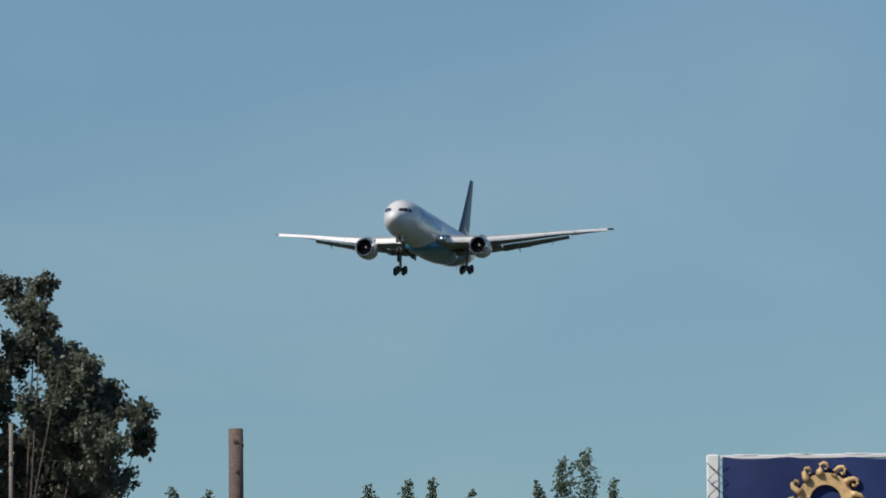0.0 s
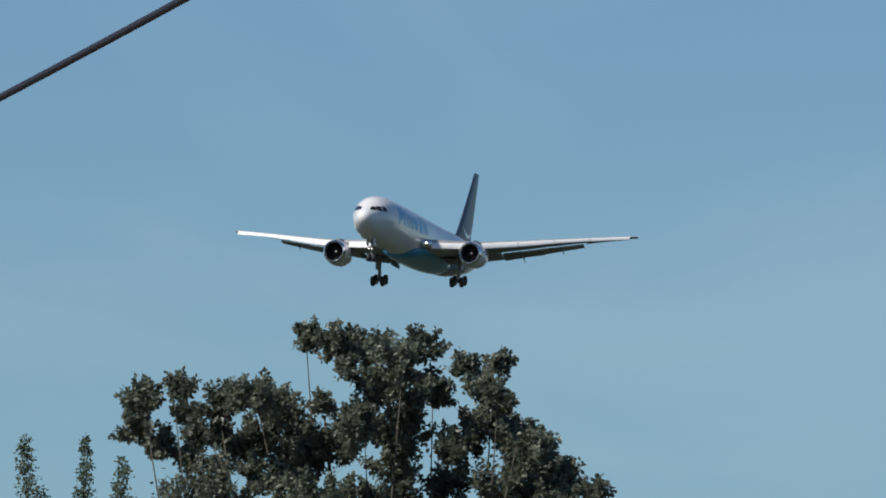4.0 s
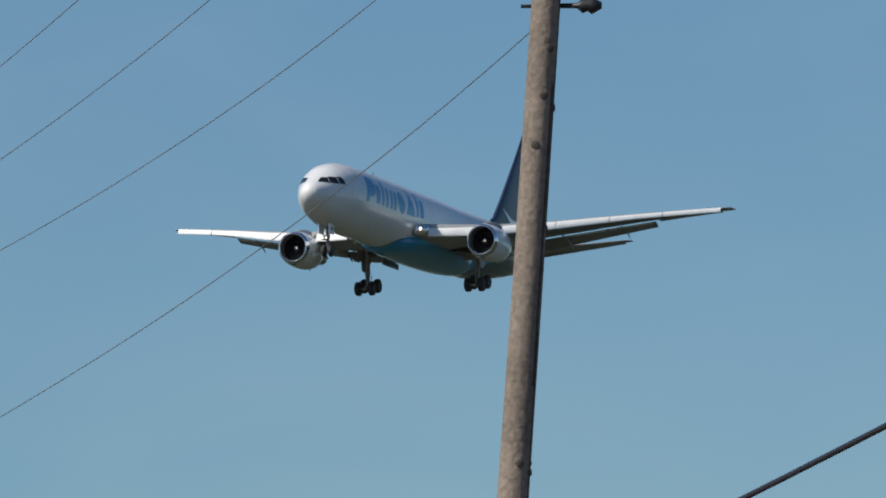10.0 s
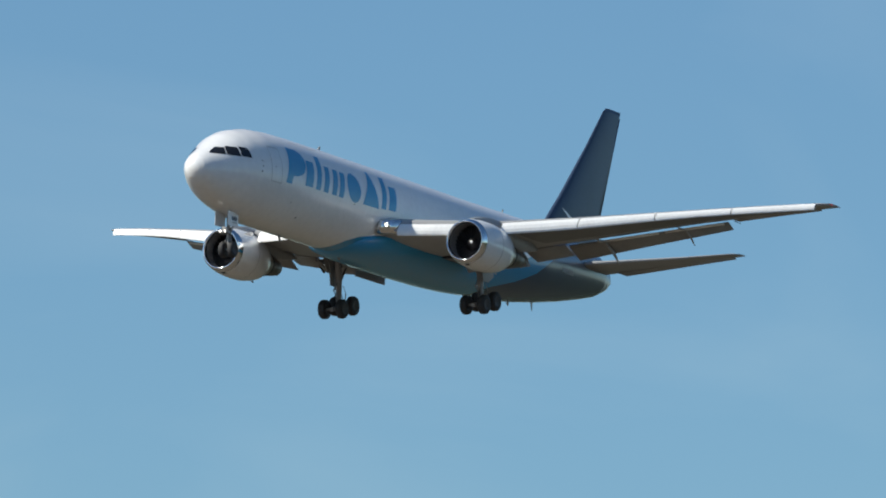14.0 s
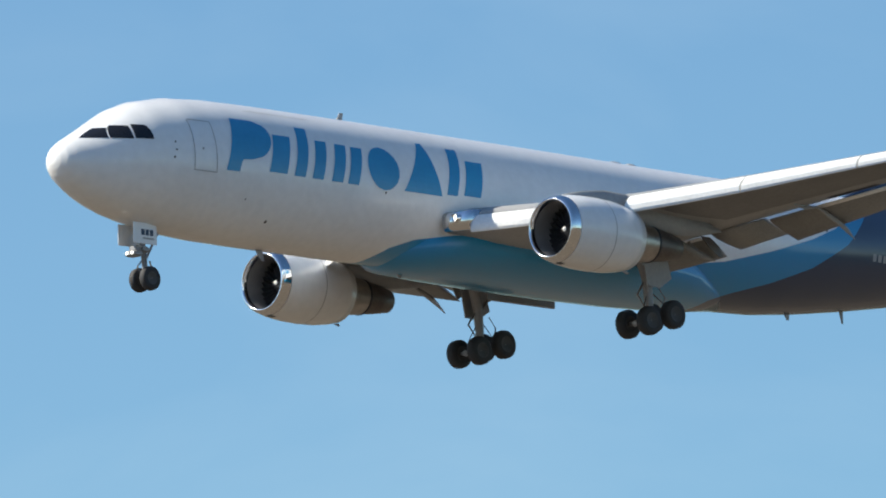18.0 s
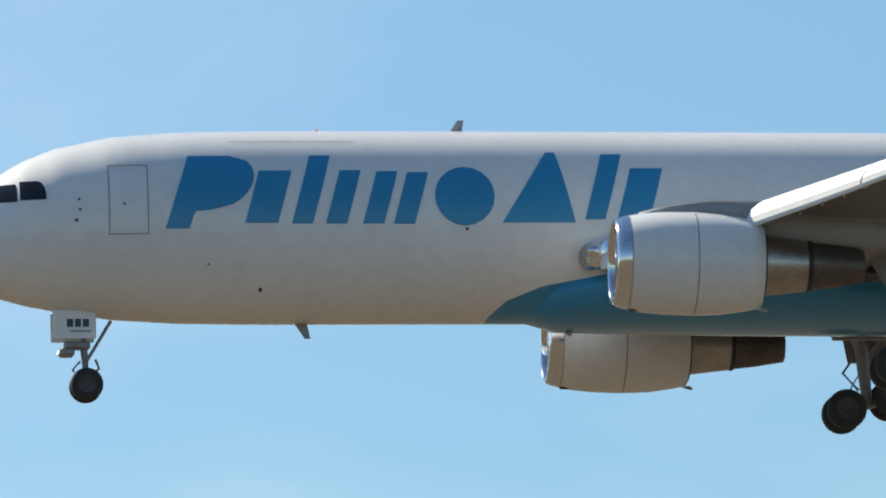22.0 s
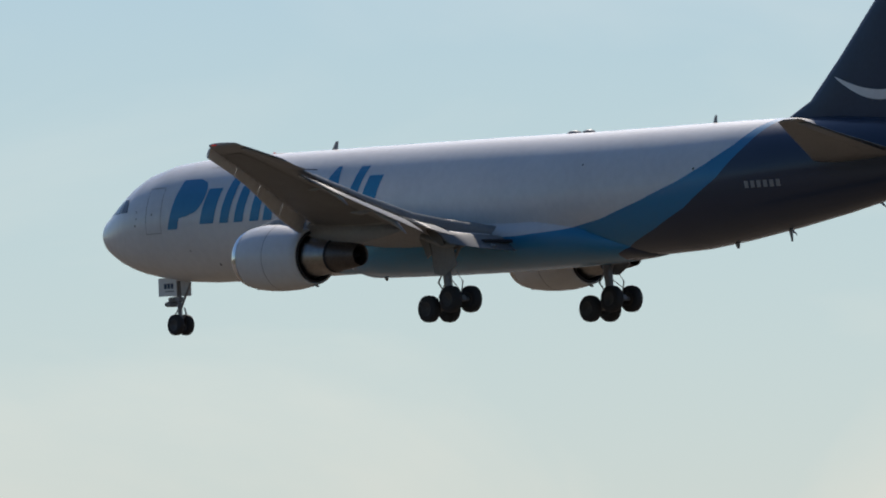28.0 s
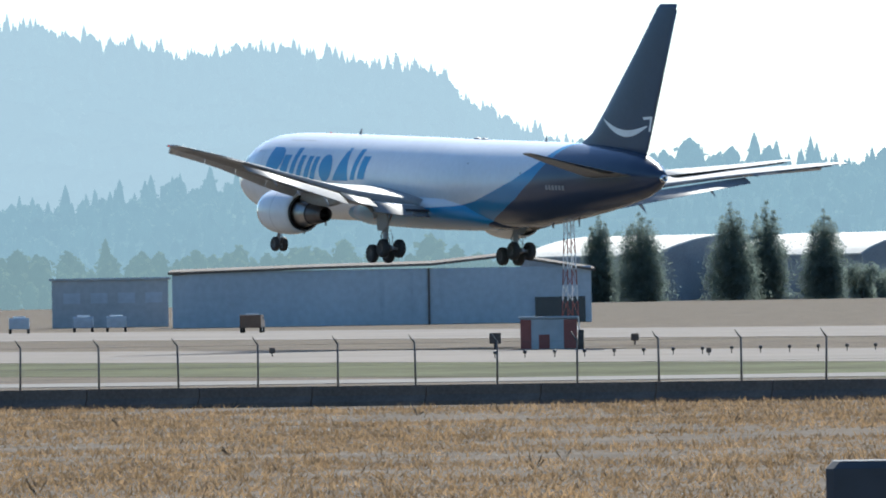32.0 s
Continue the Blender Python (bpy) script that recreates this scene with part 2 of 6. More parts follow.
def dim_bounce(m, color, x0, x1):
    """Darkens the unseen ground between x0 and x1 to cut light bounced onto the airliner."""
    nt = m.node_tree
    b = nt.nodes["Principled BSDF"]
    tc, sep = nt.nodes.new("ShaderNodeTexCoord"), nt.nodes.new("ShaderNodeSeparateXYZ")
    nt.links.new(tc.outputs["Object"], sep.inputs[0])
    k = nt.nodes.new("ShaderNodeMapRange")
    k.inputs["From Min"].default_value, k.inputs["From Max"].default_value = x0, x1
    nt.links.new(sep.outputs["X"], k.inputs["Value"])
    mix = nt.nodes.new("ShaderNodeMix")
    mix.data_type = "RGBA"
    nt.links.new(k.outputs[0], mix.inputs["Factor"])
    nt.links.new(nt.nodes[m["tint"]].outputs[0], mix.inputs["A"])
    mix.inputs["B"].default_value = (*color, 1)
    nt.links.new(mix.outputs["Result"], b.inputs["Base Color"])


# dark ground out of view, added to dim the airliner's belly
dim_bounce(GRASS, (0.035, 0.045, 0.032), 520.0, 900.0)


# ---- mesh helpers ----
def mesh_of(name, verts, faces, mat, smooth=False):
    me = bpy.data.meshes.new(name)
    me.from_pydata([tuple(v) for v in verts], [], [tuple(f) for f in faces])
    me.materials.append(mat)
    if smooth:
        me.shade_smooth()
    me.update()
    return me


def solid(name, geo, mat, parent=None, label="", smooth=False):
    """One mesh object of geo = (verts, faces), under parent if given."""
    ob = new(name, mesh_of(name, geo[0], geo[1], mat, smooth))
    if parent is not None:
        ob.parent = parent
    if label:
        ob["label"] = label
    return ob


def thing(name, m, label, category, group="", kind=""):
    ob = new(name)
    ob.empty_display_size = 0.5
    ob.matrix_world = m
    return tagged(ob, label, category, group, kind)


def join(*geos):
    vs, fs = [], []
    for v, f in geos:
        o = len(vs)
        vs.extend(v)
        fs.extend([tuple(i + o for i in q) for q in f])
    return vs, fs


def shifted(geo, m):
    return [m @ Vector(v) for v in geo[0]], geo[1]


def loft(rings, cap=True):
    n = len(rings[0])
    vs = [Vector(p) for r in rings for p in r]
    fs = [(i * n + j, i * n + (j + 1) % n, (i + 1) * n + (j + 1) % n, (i + 1) * n + j) for i in range(len(rings) - 1) for j in range(n)]
    if cap:
        fs += [tuple(range(n - 1, -1, -1)), tuple(range((len(rings) - 1) * n, len(rings) * n))]
    return vs, fs


def block(x0, x1, y0, y1, z0, z1, bevel=0.0):
    """A box with chamfered upright and lying edges."""
    b = min(bevel, (x1 - x0) / 3, (y1 - y0) / 3, (z1 - z0) / 3)
    if b <= 0:
        ring = lambda z: [(x0, y0, z), (x1, y0, z), (x1, y1, z), (x0, y1, z)]
        return loft([ring(z0), ring(z1)])

    def ring(z, i):
        a0, a1, c0, c1 = x0 + i, x1 - i, y0 + i, y1 - i
        return [(a0 + b, c0, z), (a1 - b, c0, z), (a1, c0 + b, z), (a1, c1 - b, z), (a1 - b, c1, z), (a0 + b, c1, z), (a0, c1 - b, z), (a0, c0 + b, z)]
    return loft([ring(z0, b), ring(z0 + b, 0), ring(z1 - b, 0), ring(z1, b)])


def tube(points, radii, n=10, cap=True):
    """A round bar along points."""
    pts = [Vector(p) for p in points]
    rings = []
    for i, p in enumerate(pts):
        d = (pts[min(i + 1, len(pts) - 1)] - pts[max(i - 1, 0)]).normalized()
        a = d.orthogonal().normalized() if abs(d.z) > 0.9 else d.cross(Vector((0, 0, 1))).normalized()
        c = d.cross(a)
        r = radii[i] if hasattr(radii, "__len__") else radii
        rings.append([p + a * r * math.cos(k * 2 * math.pi / n) + c * r * math.sin(k * 2 * math.pi / n) for k in range(n)])
    return loft(rings, cap)


def turned(profile, axis="x", n=28, cap=False):
    """A surface of revolution: profile of (distance along the axis, radius)."""
    rings = []
    for a, r in profile:
        ring = []
        for k in range(n):
            c, s = r * math.cos(k * 2 * math.pi / n), r * math.sin(k * 2 * math.pi / n)
            ring.append((a, c, s) if axis == "x" else (c, a, s) if axis == "y" else (c, s, a))
        rings.append(ring)
    return loft(rings, cap)


def polar(az, dist, z=0.0):
    """A place by azimuth to the left of +Y, trimmed to fit the camera's view, and distance from the camera."""
    a = radians(az + (0.13 if az > 0 else -0.03))
    return Vector((-math.sin(a) * dist, math.cos(a) * dist, z))


def up(el, dist):
    return EYE.z + dist * math.tan(radians(el))


# ---- ground ----
FENCE_A, FENCE_DIR, PHASE = Vector((-372.0, 197.5, 0)), Vector((0.707, 0.707, 0)), 1.27


def ground_z(r):
    k = min(max((r - 16.0) / 44.0, 0.0), 1.0)
    return 2.35 * (1 - k * k * (3 - 2 * k))


def build_ground():
    radii = [4, 9, 16, 22, 28, 36, 44, 52, 60, 90, 140, 200, 260, 330, 420, 600, 900, 1400, 2200, 3200, 4800]
    n = 96
    vs, fs = [(0, 0, ground_z(0))], []
    for r in radii:
        for k in range(n):
            a = 2 * math.pi * k / n
            bump = 0.05 * noise.noise(Vector((r * math.cos(a) * 0.11, r * math.sin(a) * 0.11, 0))) if r < 200 else 0
            vs.append((r * math.cos(a), r * math.sin(a), ground_z(r) + bump))
    fs += [(0, 1 + k, 1 + (k + 1) % n) for k in range(n)]
    for i in range(len(radii) - 1):
        o, q = 1 + i * n, 1 + (i + 1) * n
        fs += [(o + k, q + k, q + (k + 1) % n, o + (k + 1) % n) for k in range(n)]
    tagged(solid("ground", (vs, fs), GRASS, smooth=True), "flat dry grassland around the airfield", "ground", kind="structure")
    strip = lambda x0, x1, y0, y1, z: loft([[(x0, y0, z - 0.3), (x1, y0, z - 0.3), (x1, y1, z - 0.3), (x0, y1, z - 0.3)], [(x0, y0, z), (x1, y0, z), (x1, y1, z), (x0, y1, z)]])
    tagged(solid("turf", strip(-3200, -350, 215, 255, 0.01), TURF), "mown green and brown airfield grass beside the runway", "grass", kind="structure")
    tagged(solid("runway", strip(-3200, -430, 255, 303, 0.02), CONCRETE), "pale sunlit concrete runway on the airfield", "runway", kind="structure")
    tagged(solid("taxiway", strip(-3200, -300, 366, 443, 0.02), CONCRETE), "pale concrete taxiway across the dry field", "taxiway", kind="structure")


build_ground()
ends = [FENCE_A + FENCE_DIR * k + Vector((0.707, -0.707, 0)) * q for k, q in ((-80, -28.0), (80, -28.0), (80, -45.0), (-80, -45.0))]
tagged(solid("gravel_strip", loft([[p + Vector((0, 0, z)) for p in ends] for z in (-0.2, 0.025)]), GRAVEL), "pale gravel strip along the far side of the fence", "gravel", kind="structure")

# ---- airliner ----
# Plane space: x forward with the nose at 0, y to its left, z up; u is the distance aft of the nose.
STATIONS = ((0.03, -0.24, -0.34, 0.05), (0.06, -0.08, -0.52, 0.22), (0.14, 0.08, -0.7, 0.4), (0.3, 0.28, -0.93, 0.62), (0.58, 0.5, -1.18, 0.83), (0.98, 0.74, -1.42, 1.04), (1.54, 1.08, -1.7, 1.32),
            (2.2, 1.5, -1.95, 1.6), (2.9, 1.93, -2.15, 1.86), (3.8, 2.3, -2.33, 2.11), (5.3, 2.62, -2.56, 2.38), (7.2, 2.76, -2.67, 2.48),
            (9.5, 2.8, -2.7, 2.515), (14, 2.8, -2.7, 2.515), (20, 2.78, -2.7, 2.515), (26, 2.76, -2.7, 2.515), (32, 2.7, -2.7, 2.515), (36, 2.7, -2.69, 2.515), (38.5, 2.7, -2.6, 2.5),
            (41, 2.7, -2.35, 2.42), (44, 2.68, -1.95, 2.2), (47, 2.6, -1.48, 1.85), (49.5, 2.4, -1.02, 1.48), (51.5, 2.1, -0.6, 1.12), (53, 1.6, -0.1, 0.7), (53.85, 1.1, 0.45, 0.3))
SECTIONS = tuple((u - 0.2 * max(0.0, 1 - u / 5.0), t, o, w) for u, t, o, w in STATIONS)


def section(u):
    """Middle height, half height and half width of the fuselage at u."""
    for a, b in zip(SECTIONS, SECTIONS[1:]):
        if u <= b[0]:
            k = (u - a[0]) / (b[0] - a[0])
            t, o, w = (a[i] + (b[i] - a[i]) * k for i in (1, 2, 3))
            return (t + o) / 2, (t - o) / 2, w
    t, o, w = SECTIONS[-1][1:]
    return (t + o) / 2, (t - o) / 2, w


def skin(u, z, out=0.012):
    """The point of the left skin at u and height z."""
    m, h, w = section(u)
    k = min(abs((z - m) / h), 0.999)
    ny = math.sqrt(1 - k * k)
    return Vector((-u, w * ny + out * max(ny, 0.3), z + out * (z - m) / h))


def patch(rows, side=1, steps=8):
    """A thin shape laid on the skin: rows of (z, u from, u to), from bottom to top."""
    vs, fs = [], []
    for z, a, b in rows:
        for i in range(steps + 1):
            p = skin(a + (b - a) * i / steps, z)
            vs.append((p.x, p.y * side, p.z))
    n = steps + 1
    fs = [(r * n + i, r * n + i + 1, (r + 1) * n + i + 1, (r + 1) * n + i) for r in range(len(rows) - 1) for i in range(steps)]
    return vs, fs


def livery():
    """White paint with the sky-blue sweep and the navy tail, split along two curves of u and z."""
    m = material("livery_paint", (0.78, 0.775, 0.77), 0.5, 0, 0.05, 0.35, 3, coat=1.0, spec=0.2)
    nt = m.node_tree
    b = nt.nodes["Principled BSDF"]
    white = nt.nodes[m["tint"]]
    tc = nt.nodes.new("ShaderNodeTexCoord")
    sep = nt.nodes.new("ShaderNodeSeparateXYZ")
    nt.links.new(tc.outputs["Object"], sep.inputs[0])
    at = nt.nodes.new("ShaderNodeMath")
    at.operation = "MULTIPLY"
    at.inputs[1].default_value = -1 / 60
    nt.links.new(sep.outputs["X"], at.inputs[0])
    hz = nt.nodes.new("ShaderNodeMath")
    hz.operation = "MULTIPLY_ADD"
    hz.inputs[1].default_value = 1 / 8
    hz.inputs[2].default_value = 0.5
    nt.links.new(sep.outputs["Z"], hz.inputs[0])
    last = white.outputs[0]
    blue_edge = ((15.4, -3.9), (15.9, -2.65), (16.4, -2.25), (17.4, -1.88), (19.2, -1.58), (22, -1.45), (26, -1.6), (29.5, -1.63), (32, -1.48), (34.5, -1.12), (37, -0.5), (39.5, 0.25), (41, 0.85), (42.4, 1.6), (43.6, 2.7))
    navy_edge = ((33.4, -3.9), (34.4, -2.6), (35.6, -2.2), (37.5, -1.66), (39.6, -0.9), (41.7, 0.25), (43.1, 1.5), (43.9, 2.4), (44.6, 3.4))
    for pts, color in ((blue_edge, (0.014, 0.24, 0.46, 1)), (navy_edge, (0.026, 0.042, 0.08, 1))):
        ramp = nt.nodes.new("ShaderNodeValToRGB")
        cr = ramp.color_ramp
        while len(cr.elements) < len(pts):
            cr.elements.new(0.5)
        for e, (u, z) in zip(cr.elements, pts):
            e.position = u / 60
        for e, (u, z) in zip(cr.elements, pts):
            v = z / 8 + 0.5
            e.color = (v, v, v, 1)
        nt.links.new(at.outputs[0], ramp.inputs[0])
        sub = nt.nodes.new("ShaderNodeMath")
        sub.operation = "SUBTRACT"
        nt.links.new(ramp.outputs[0], sub.inputs[0])
        nt.links.new(hz.outputs[0], sub.inputs[1])
        edge = nt.nodes.new("ShaderNodeMapRange")
        edge.inputs["From Min"].default_value, edge.inputs["From Max"].default_value = -0.001, 0.001
        nt.links.new(sub.outputs[0], edge.inputs["Value"])
        mix = nt.nodes.new("ShaderNodeMix")
        mix.data_type = "RGBA"
        nt.links.new(edge.outputs[0], mix.inputs["Factor"])
        nt.links.new(last, mix.inputs["A"])
        mix.inputs["B"].default_value = color
        last = mix.outputs["Result"]
    nt.links.new(last, b.inputs["Base Color"])
    return m


LIVERY = livery()

# Wing plan on the left: span station y, leading edge u, trailing edge u, height z, thickness share.
WING = ((1.6, 18.0, 30.4, -1.15, 0.14), (2.6, 18.8, 30.45, -1.06, 0.135), (5.2, 20.35, 30.5, -0.92, 0.125), (8.0, 22.45, 30.75, -0.66, 0.115), (12, 25.4, 31.9, -0.06, 0.105), (16, 28.4, 33.2, 0.62, 0.1), (20, 31.4, 34.6, 1.26, 0.11), (23.2, 33.75, 35.75, 1.72, 0.12), (23.78, 34.3, 36.0, 1.8, 0.09))


def wing_at(y):
    y = abs(y)
    for a, b in zip(WING, WING[1:]):
        if y <= b[0]:
            k = (y - a[0]) / (b[0] - a[0])
            return [a[i] + (b[i] - a[i]) * k for i in range(1, 5)]
    return list(WING[-1][1:])


def twist(y):
    """Incidence in degrees at span station y."""
    return 3.0 - 0.18 * abs(y)


def foil(t, n=10):
    """Section points (along the chord 0 to 1, height), upper from the tail forward, then lower aft."""
    f = lambda s: 5 * t * (0.2969 * math.sqrt(s) - 0.126 * s - 0.3516 * s * s + 0.2843 * s ** 3 - 0.1015 * s ** 4)
    cs = [0.5 * (1 - math.cos(math.pi * i / n)) for i in range(n + 1)]
    return [(s, f(s) + 0.006 * t) for s in reversed(cs)] + [(s, -0.75 * f(s) - 0.006 * t) for s in cs[1:]]


def ring_at(y, u0, chord, z, t, tilt, cut=1.0):
    """A section across the span; tilt in degrees, nose up positive."""
    ct, st = math.cos(radians(tilt)), math.sin(radians(tilt))
    out = []
    for s, h in foil(t):
        s = min(s, cut)
        a, b = s * chord, h * chord
        out.append((-(u0 + a * ct + b * st), y, z - a * st + b * ct))
    return out


def slat_ring(y, u0, z, c):
    """A drooped slat: broad flat upper face falling forward, rounded nose, hollow back."""
    prof = ((0.06, 0.1), (-0.1, 0.06), (-0.32, -0.14), (-0.46, -0.38), (-0.5, -0.58), (-0.47, -0.68), (-0.38, -0.68), (-0.25, -0.42), (-0.05, -0.02))
    return [(-(u0 + a * c), y, z + b * c) for a, b in prof]


def wing_half(side, plane):
    word = "left" if side > 0 else "starboard"
    ys = [1.6, 2.6, 5.2, 8, 12, 16, 20, 23.2, 23.78]
    rings = []
    for y in ys:
        u0, u1, z, t = wing_at(y)
        rings.append(ring_at(y * side, u0, u1 - u0, z, t, twist(y), 0.8 if 2 < y < 18.1 else 0.97))
    w = solid("wing", loft(rings), GREY, plane, "light grey swept wing with high-lift devices out", True)
    # slats, drooped forward and down
    for k, (y0, y1) in enumerate(((3.45, 6.85), (8.4, 12.0), (12.06, 15.6), (15.66, 19.2), (19.26, 23.2))):
        rings = []
        for y in (y0, (y0 + y1) / 2, y1):
            u0, u1, z, t = wing_at(y)
            c = u1 - u0
            c = min(c, 7.0)
            rings.append(slat_ring(y * side, u0, z, max(0.135 * c, 0.55)))
        solid("slat", loft(rings), PALE, w, "pale leading-edge slat, lowered")
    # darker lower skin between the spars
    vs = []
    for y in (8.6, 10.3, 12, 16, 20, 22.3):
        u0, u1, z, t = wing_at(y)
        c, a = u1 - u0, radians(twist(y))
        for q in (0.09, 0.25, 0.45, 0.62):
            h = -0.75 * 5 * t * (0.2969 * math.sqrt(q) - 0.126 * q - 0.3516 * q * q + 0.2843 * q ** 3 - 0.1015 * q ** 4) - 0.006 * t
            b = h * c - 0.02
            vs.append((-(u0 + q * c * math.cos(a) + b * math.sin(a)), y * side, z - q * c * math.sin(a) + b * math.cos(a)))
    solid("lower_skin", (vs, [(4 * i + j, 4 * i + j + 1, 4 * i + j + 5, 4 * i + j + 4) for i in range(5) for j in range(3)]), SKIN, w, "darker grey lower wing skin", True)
    # flaps, lowered behind and under the trailing edge
    for y0, y1, defl, share in ((2.75, 6.7, 32, 0.14), (9.3, 17.9, 23, 0.225)):
        rings = []
        for y in (y0, (y0 + y1) / 2, y1):
            u0, u1, z, t = wing_at(y)
            c = min(u1 - u0, 9.2)
            uu = u1 - c
            rings.append(ring_at(y * side, uu + 0.8 * c, share * c, z - (0.057 - 0.0014 * max(y - 6, 0)) * c, 0.11, defl))
        solid("flap", loft(rings), FLAPG, w, "grey trailing-edge flap, lowered for landing", True)
    rings = []
    for y in (6.9, 7.9, 9.1):
        u0, u1, z, t = wing_at(y)
        c = u1 - u0
        rings.append(ring_at(y * side, u0 + 0.79 * c, 0.2 * c, z - 0.045 * c, 0.14, 16))
    solid("inner_aileron", loft(rings), FLAPG, w, "", True)
    rings = []
    for y in (18.2, 20.4, 22.8):
        u0, u1, z, t = wing_at(y)
        c = u1 - u0
        rings.append(ring_at(y * side, u0 + 0.79 * c, 0.21 * c, z - 0.01 * c, 0.12, 3))
    solid("aileron", loft(rings), GREY, w, "", True)
    # pale strips paint the slot glint, dark patches the shade behind the rear spar
    for y0, y1 in ((11.2, 14.2), (14.5, 17.7), (3.2, 6.4)):
        rings = []
        for y in (y0, (y0 + y1) / 2, y1):
            u0, u1, z, t = wing_at(y)
            c = min(u1 - u0, 9.2)
            rings.append(ring_at(y * side, u1 - 0.2 * c - 0.1, 0.2, z - 0.052 * c, 0.3, 30))
        solid("slot_glint", loft(rings), PALE, w, "pale strip painted as the glint in the flap slot", True)
    # dark sheets on the lower skin stand in for the coves' shade
    for y0, y1 in ((11.9, 13.7), (14.8, 16.7)):
        rings = []
        for y in (y0, y1):
            u0, u1, z, t = wing_at(y)
            c, a = u1 - u0, radians(twist(y))
            low = lambda q, d: (-(u0 + q * c), y * side, z - q * c * math.sin(a) - 0.75 * 5 * t * (0.2969 * math.sqrt(q) - 0.126 * q - 0.3516 * q * q + 0.2843 * q ** 3 - 0.1015 * q ** 4) * c - 0.012 + d)
            rings.append([low(0.73 if y == y0 else 0.75, 0), low(0.797, 0), low(0.797, 0.05), low(0.74, 0.05)])
        solid("cove_shade", loft(rings), DARKM, w, "dark patch painted as the shade in the flap cove")
    # hinge arms and the end of the inner flap
    solid("flap_end_plate", loft([[(-u, 6.72 * side + d, z) for u, z in ((28.4, -1.3), (28.9, -1.32), (29.4, -1.62), (29.62, -2.0), (29.4, -2.05), (28.8, -1.7))] for d in (-0.02, 0.02)]), NOZZLE, w, "dark end plate of the inner flap")
    for y in (3.9, 6.2):
        solid("flap_hinge_arm", join(tube([(-27.6, y * side, -1.55), (-28.9, y * side, -1.95), (-29.7, y * side, -2.05)], [0.13, 0.16, 0.06], 8), tube([(-28.2, y * side, -1.5), (-29.0, y * side, -2.0)], 0.07, 6)), FLAPG, w, "hinge arm under the inner flap", True)
    # flap track fairings, hanging with the flaps
    for y in (11.3, 15.6):
        u0, u1, z, t = wing_at(y)
        c = u1 - u0
        s = c / 8
        prof = [(u0 + 0.58 * c, z - 0.068 * c, 0.02), (u0 + 0.68 * c, z - 0.075 * c, 0.1), (u0 + 0.78 * c, z - 0.065 * c, 0.03), (u0 + 0.87 * c, z - 0.1 * c, 0.11), (u0 + 0.96 * c, z - 0.135 * c, 0.13), (u0 + 1.03 * c, z - 0.175 * c, 0.1), (u0 + 1.09 * c, z - 0.22 * c, 0.02)]
        rings = [[(-u, y * side + 0.72 * r * s * math.cos(a * math.pi / 5), zz + 1.25 * r * s * math.sin(a * math.pi / 5)) for a in range(10)] for u, zz, r in prof]
        solid("flap_track_fairing", loft(rings), GREY, w, "pointed fairing under the flap", True)
    # lights
    u0, u1, z, t = wing_at(23.78)
    solid("wingtip_light", shifted(turned([(0, 0.01), (-0.06, 0.03), (-0.2, 0.03), (-0.28, 0.01)], n=10), Matrix.Translation((-u0 - 0.2, 23.8 * side, z))), RED, w, "red glowing wingtip light" if side > 0 else "wingtip light", True)
    rings = []
    for y in (2.35, 2.7, 3.05, 3.4):
        u0, u1, z, t = wing_at(y)
        rings.append([(-u0 - 0.02 + 0.16 * math.cos(a) * (1.6 if math.cos(a) > 0 else 3.4), y * side, z - 0.06 + 0.4 * math.sin(a)) for a in [2 * math.pi * k / 16 for k in range(16)]])
    solid("root_leading_edge", loft(rings), CHROME, w, "polished bare metal leading edge at the wing root", True)
    solid("light_housing", shifted(turned([(-0.3, 0.16), (0.0, 0.17), (0.02, 0.155), (-0.12, 0.14), (-0.2, 0.02)], n=16), Matrix.Translation((-18.55, 2.85 * side, -1.04))), CHROME, w, "polished round lamp housing", True)
    solid("landing_light", shifted(turned([(0.0, 0.01), (-0.01, 0.1), (-0.03, 0.13)], n=14), Matrix.Translation((-18.64, 2.85 * side, -1.04))), LAMP, w, "bright landing light in the wing root", True)
    # pale dashes painted as slat-gap light, and a wick on the trailing edge
    for i in range(19):
        y = 9.0 + 0.72 * i
        u0, u1, z, t = wing_at(y)
        k = 0.07 * (u1 - u0)
        solid("slat_gap_light", loft([[(-u0 - k + a, y * side + b, z - 0.05 * (u1 - u0) + c) for a, b in ((0.02, -0.13), (0.02, 0.13), (-0.02, 0.13), (-0.02, -0.13))] for c in (-0.012, 0.012)]), PALE, w, "pale dash painted as light through the slat gap")
    solid("static_wick", tube([(-33.6, 18.02 * side, 0.9), (-34.45, 18.05 * side, 0.86)], 0.02, 5), DARKM, w, "thin dark wick on the trailing edge")
    # engine under the wing, its axis drooping a little towards the back
    ey = 7.95 * side
    base = Matrix.Translation((-18.6, ey, -2.12)) @ Matrix.Rotation(radians(-1.1), 4, "Y")
    eng = solid("nacelle", shifted(turned([(-0.42, 1.3), (-0.8, 1.375), (-1.4, 1.425), (-2.2, 1.44), (-3.0, 1.405), (-3.7, 1.3), (-4.14, 1.2), (-4.15, 1.14), (-3.5, 1.17), (-2.9, 1.1)], n=48), base), WHITE, plane, "white engine nacelle under the wing", True)
    solid("inlet_lip", shifted(turned([(-0.42, 1.302), (-0.22, 1.262), (-0.08, 1.21), (-0.01, 1.155), (0.0, 1.12), (-0.03, 1.085), (-0.12, 1.06), (-0.25, 1.05)], n=48), base), CHROME, eng, "polished metal inlet lip", True)
